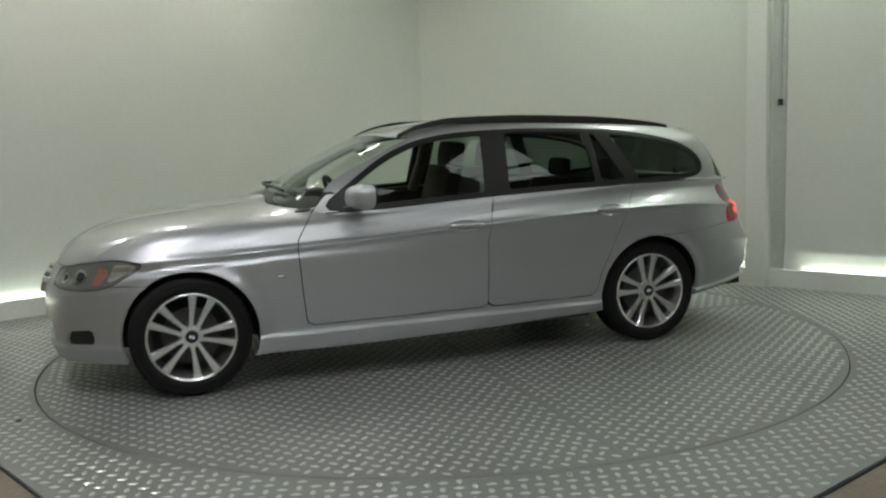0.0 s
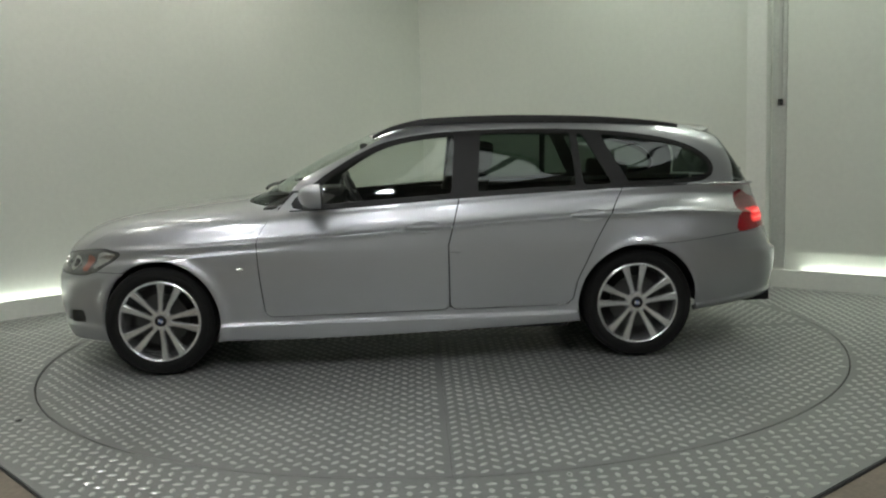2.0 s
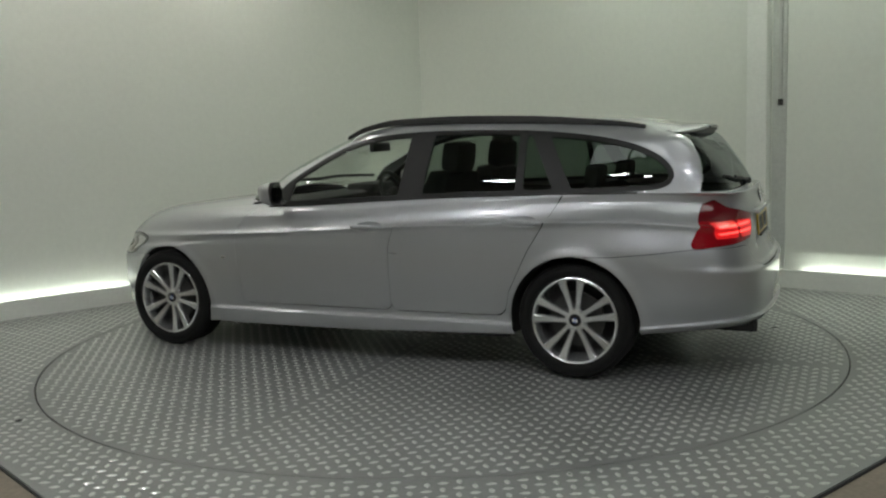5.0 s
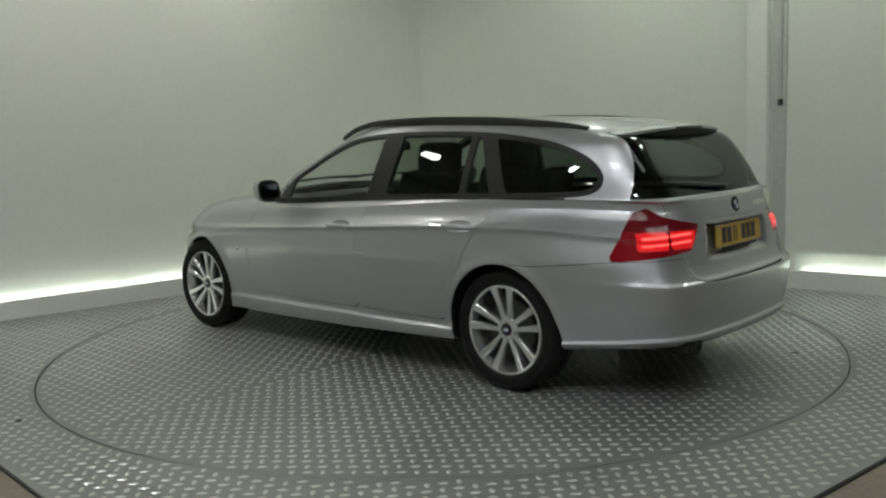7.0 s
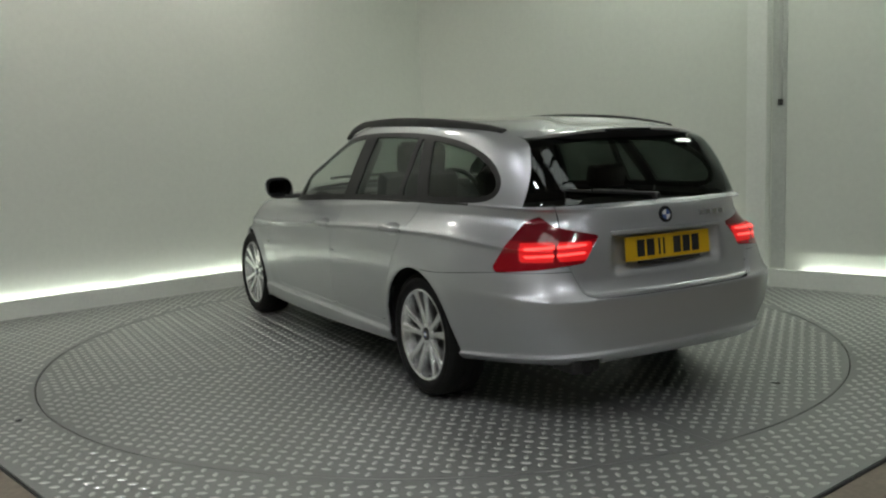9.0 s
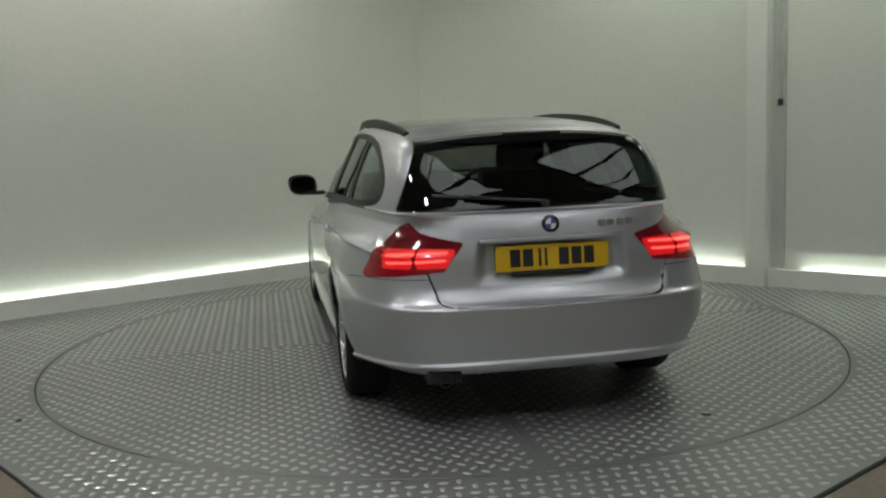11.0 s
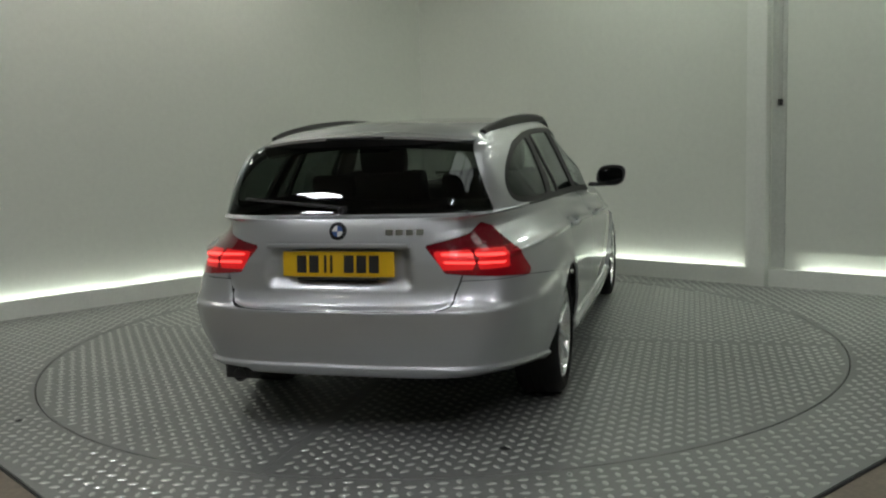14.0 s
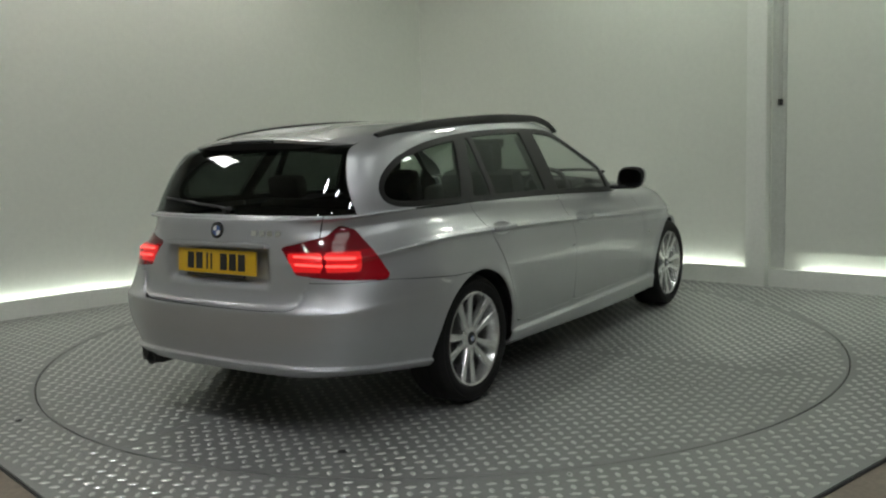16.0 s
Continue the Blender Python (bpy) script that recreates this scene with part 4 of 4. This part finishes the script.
# rear wiper
wiper = part("rear_wiper", chain([[(-2.145 - h, 0.018 * k * math.cos(a), 1.008 + 0.018 * k * math.sin(a)) for a in np.linspace(0, 2 * math.pi, 16, endpoint=False)] for h, k in ((-0.02, 1), (0.030, 1), (0.038, 0.7))]), BLACK, CAR, "black rear wiper", True)
bm = bmesh.new()
pts = [(-2.180 + 0.0 * k, 0.36 * k, 1.018 + 0.032 * k) for k in np.linspace(0, 1, 8)]
pts = [(skin_x(p[1], p[2]) - 0.022, p[1], p[2]) for p in pts]
sweep(bm, pts, (0.008, 0.008), 8)
part("wiper_arm", bm, BLACK, wiper)
bm = bmesh.new()
pts = [(skin_x(y, 1.033 + 0.09 * (y - 0.2)) - 0.008, y, 1.033 + 0.09 * (y - 0.2)) for y in np.linspace(0.10, 0.50, 8)]
sweep(bm, pts, (0.006, 0.007), 8)
part("wiper_blade", bm, BLACK, wiper)

# number plate in its recess: yellow, with plain bars for its characters
TILT = Matrix.Translation((-2.246, 0, 0.780)) @ pose(0, 0, 0, 0, 5, 0) @ Matrix(((0, 0, -1, 0), (-1, 0, 0, 0), (0, 1, 0, 0), (0, 0, 0, 1)))
bm = bmesh.new()
box(bm, (-0.26, -0.0555, -0.004), (0.26, 0.0555, 0.003), TILT, 0.002)
plate = part("number_plate", bm, YELLOW, CAR, "yellow rear number plate")
for x, w in ((-0.170, 0.046), (-0.112, 0.046), (-0.058, 0.012), (-0.030, 0.012), (0.052, 0.046), (0.110, 0.046), (0.168, 0.046)):
    bm = bmesh.new()
    box(bm, (x - w / 2, -0.0385, 0.003), (x + w / 2, 0.0385, 0.0042), TILT)
    part("character_bar", bm, BLACK, plate, "plain dark bar")
bm = bmesh.new()
box(bm, (-0.19, -0.069, -0.004), (0.19, -0.058, 0.010), TILT, 0.003)
part("plate_holder", bm, BLACK, plate, "black holder lip")
bm = bmesh.new()
box(bm, (-0.33, 0.070, -0.02), (0.33, 0.090, 0.024), TILT, 0.006)
part("grip_strip", bm, PAINT, TAILGATE_PANEL, "silver grip strip over the plate", True)

# round badge and the type badge as plain shapes
SEAT = Matrix.Translation((skin_x(0, 0.922) - 0.001, 0, 0.922)) @ pose(0, 0, 0, 0, 8, 0) @ Matrix(((0, 0, -1, 0), (-1, 0, 0, 0), (0, 1, 0, 0), (0, 0, 0, 1)))
bm = bmesh.new()
lathe(bm, [(0.0, 0.004), (0.036, 0.004), (0.040, 0.002), (0.041, -0.003)], 32, SEAT)
badge = part("round_badge", bm, GLOSSBLACK, CAR, "round black badge with blue and white sectors", True)
for a0, mt in ((0, BLUE), (90, WHITE), (180, BLUE), (270, WHITE)):
    bm = bmesh.new()
    prism(bm, [(0, 0)] + [(0.024 * math.cos(radians(a0 + k * 15)), 0.024 * math.sin(radians(a0 + k * 15))) for k in range(7)], 0.004, 0.0052, SEAT)
    part("badge_sector", bm, mt, badge)
for k in range(4):
    y = -0.235 - 0.045 * k
    bm = bmesh.new()
    m = Matrix.Translation((skin_x(y, 0.915), y, 0.915)) @ pose(0, 0, 0, 0, 8, 0) @ Matrix(((0, 0, -1, 0), (-1, 0, 0, 0), (0, 1, 0, 0), (0, 0, 0, 1)))
    box(bm, (-0.016, -0.012, -0.004), (0.016, 0.012, 0.003), m, 0.001)
    part("type_badge_bar", bm, CHROME, CAR, "plain chrome badge bar")

# exhaust pipe in a dark cut-out of the bumper
bm = bmesh.new()
lathe(bm, [(0.027, -0.06), (0.032, -0.06), (0.032, 0.22), (0.027, 0.22), (0.027, -0.06)], 24, Matrix.Translation((-2.21, 0.50, 0.270)) @ pose(0, 0, 0, 0, 90, 0))
part("exhaust_pipe", bm, STEEL, CAR, "dark steel exhaust pipe", True)
bm = bmesh.new()
box(bm, (-2.262, 0.425, 0.250), (-2.10, 0.575, 0.325), None, 0.012)
part("exhaust_cutout", bm, GAP, CAR, "black exhaust cut-out")
bm = bmesh.new()
box(bm, (-2.08, -0.50, 0.25), (-1.78, 0.36, 0.33), None, 0.03)
part("rear_silencer", bm, GAP, CAR, "dark rear silencer")

# windscreen wipers
for y0, y1 in ((0.42, -0.18), (-0.10, -0.66)):
    v = SKIN[0]

    def on_screen(y, z):
        k = np.argmin((v[:, 1] - abs(y)) ** 2 + (v[:, 2] - z) ** 2 + (v[:, 0] < 0.2) * 9)
        return float(v[k, 0])

    bm = bmesh.new()
    ys = np.linspace(y0, y1, 9)
    sweep(bm, [(on_screen(y, 1.02) + 0.02, y, 1.035 + 0.01 * math.sin(3 * k / 8)) for k, y in enumerate(ys)], (0.009, 0.010), 8)
    arm = part("windscreen_wiper", bm, BLACK, CAR, "black windscreen wiper")

# ---------------------------------------------------------------- cabin
def soft_block(name, lo, hi, mat, parent, label="", bevel=0.05, tilt=0.0):
    bm = bmesh.new()
    c = Vector([(a + b) / 2 for a, b in zip(lo, hi)])
    m = Matrix.Translation(c) @ pose(0, 0, 0, 0, tilt, 0) @ Matrix.Translation(-c)
    box(bm, lo, hi, m, bevel)
    return part(name, bm, mat, parent, label, True)


for y in (0.37, -0.37):
    seat = soft_block("front_seat", (-0.36, y - 0.25, 0.36), (0.16, y + 0.25, 0.56), LINING, CAR, "black cloth front seat", 0.06, 6)
    soft_block("seat_back", (-0.50, y - 0.26, 0.50), (-0.35, y + 0.26, 1.12), LINING, seat, "", 0.06, -14)
    soft_block("headrest", (-0.59, y - 0.15, 1.10), (-0.47, y + 0.15, 1.28), LINING, seat, "", 0.045, -8)
    for d in (0.05, -0.05):
        bm = bmesh.new()
        sweep(bm, [(-0.52, y + d, 1.04), (-0.53, y + d, 1.13)], (0.006, 0.006), 8)
        part("headrest_post", bm, STEEL, seat)
bench = soft_block("rear_seat", (-1.20, -0.62, 0.40), (-0.72, 0.62, 0.58), LINING, CAR, "black cloth rear bench", 0.06)
soft_block("seat_back", (-1.32, -0.62, 0.55), (-1.20, 0.62, 0.99), LINING, bench, "", 0.05, -14)
for y in (0.36, -0.36):
    soft_block("headrest", (-1.42, y - 0.12, 1.00), (-1.33, y + 0.12, 1.13), LINING, bench, "", 0.04, -8)
soft_block("luggage_cover", (-2.02, -0.62, 0.93), (-1.36, 0.62, 0.945), LINING, CAR, "black luggage cover", 0.005)
dash = soft_block("dashboard", (0.42, -0.72, 0.66), (0.80, 0.72, 0.955), DASH, CAR, "dark grey dashboard", 0.07)
soft_block("instrument_hood", (0.40, -0.54, 0.93), (0.62, -0.20, 1.00), DASH, dash, "", 0.03)
soft_block("centre_console", (-0.30, -0.10, 0.28), (0.60, 0.10, 0.62), DASH, CAR, "dark centre console", 0.04)
bm = bmesh.new()
m = Matrix.Translation((0.30, -0.37, 0.90)) @ pose(0, 0, 0, 0, -65, 0)
lathe(bm, [(0.185 + 0.016 * math.cos(a), 0.016 * math.sin(a)) for a in np.linspace(0, 2 * math.pi, 10, endpoint=False)], 40, m, True)
wheel_in = part("steering_wheel", bm, DASH, CAR, "black steering wheel", True)
bm = bmesh.new()
lathe(bm, [(0.0, 0.02), (0.06, 0.02), (0.075, 0.0), (0.05, -0.06)], 20, m)
box(bm, (-0.18, -0.02, -0.01), (0.18, 0.02, 0.008), m @ pose(0, 0, 0, 0, 0, 90))
part("wheel_hub", bm, DASH, wheel_in, "", True)
soft_block("rear_view_mirror", (0.20, -0.12, 1.225), (0.235, 0.12, 1.285), DASH, CAR, "black interior mirror", 0.012)
for s in (1, -1):
    bm = bmesh.new()
    xs = [(-0.345, 0.80, 0.93), (-0.40, 0.735, 1.10), (-0.43, 0.655, 1.30)]
    sweep(bm, [(x - 0.005, s * (y - 0.05), z) for x, y, z in xs], (0.06, 0.03), 10)
    part("pillar_trim", bm, HEADLINING, CAR, "grey pillar trim", True)


def heading(t):
    return 199.591 - 8.9422 * t - 0.0134 * (t - 8) ** 2


def motions():
    table, drive = [], []
    for k in range(33):
        t = 0.5 * k
        a = heading(t)
        p = Matrix.Rotation(radians(a), 3, "Z") @ Vector((0.2513, -0.1138, 0))
        drive.append((t, pose(p.x, p.y, 0.003, 0, 0, a)))
        table.append((t, pose(0, 0, 0, 0, 0, a)))
    walk(turntable, table)
    walk(CAR, drive)


motions()
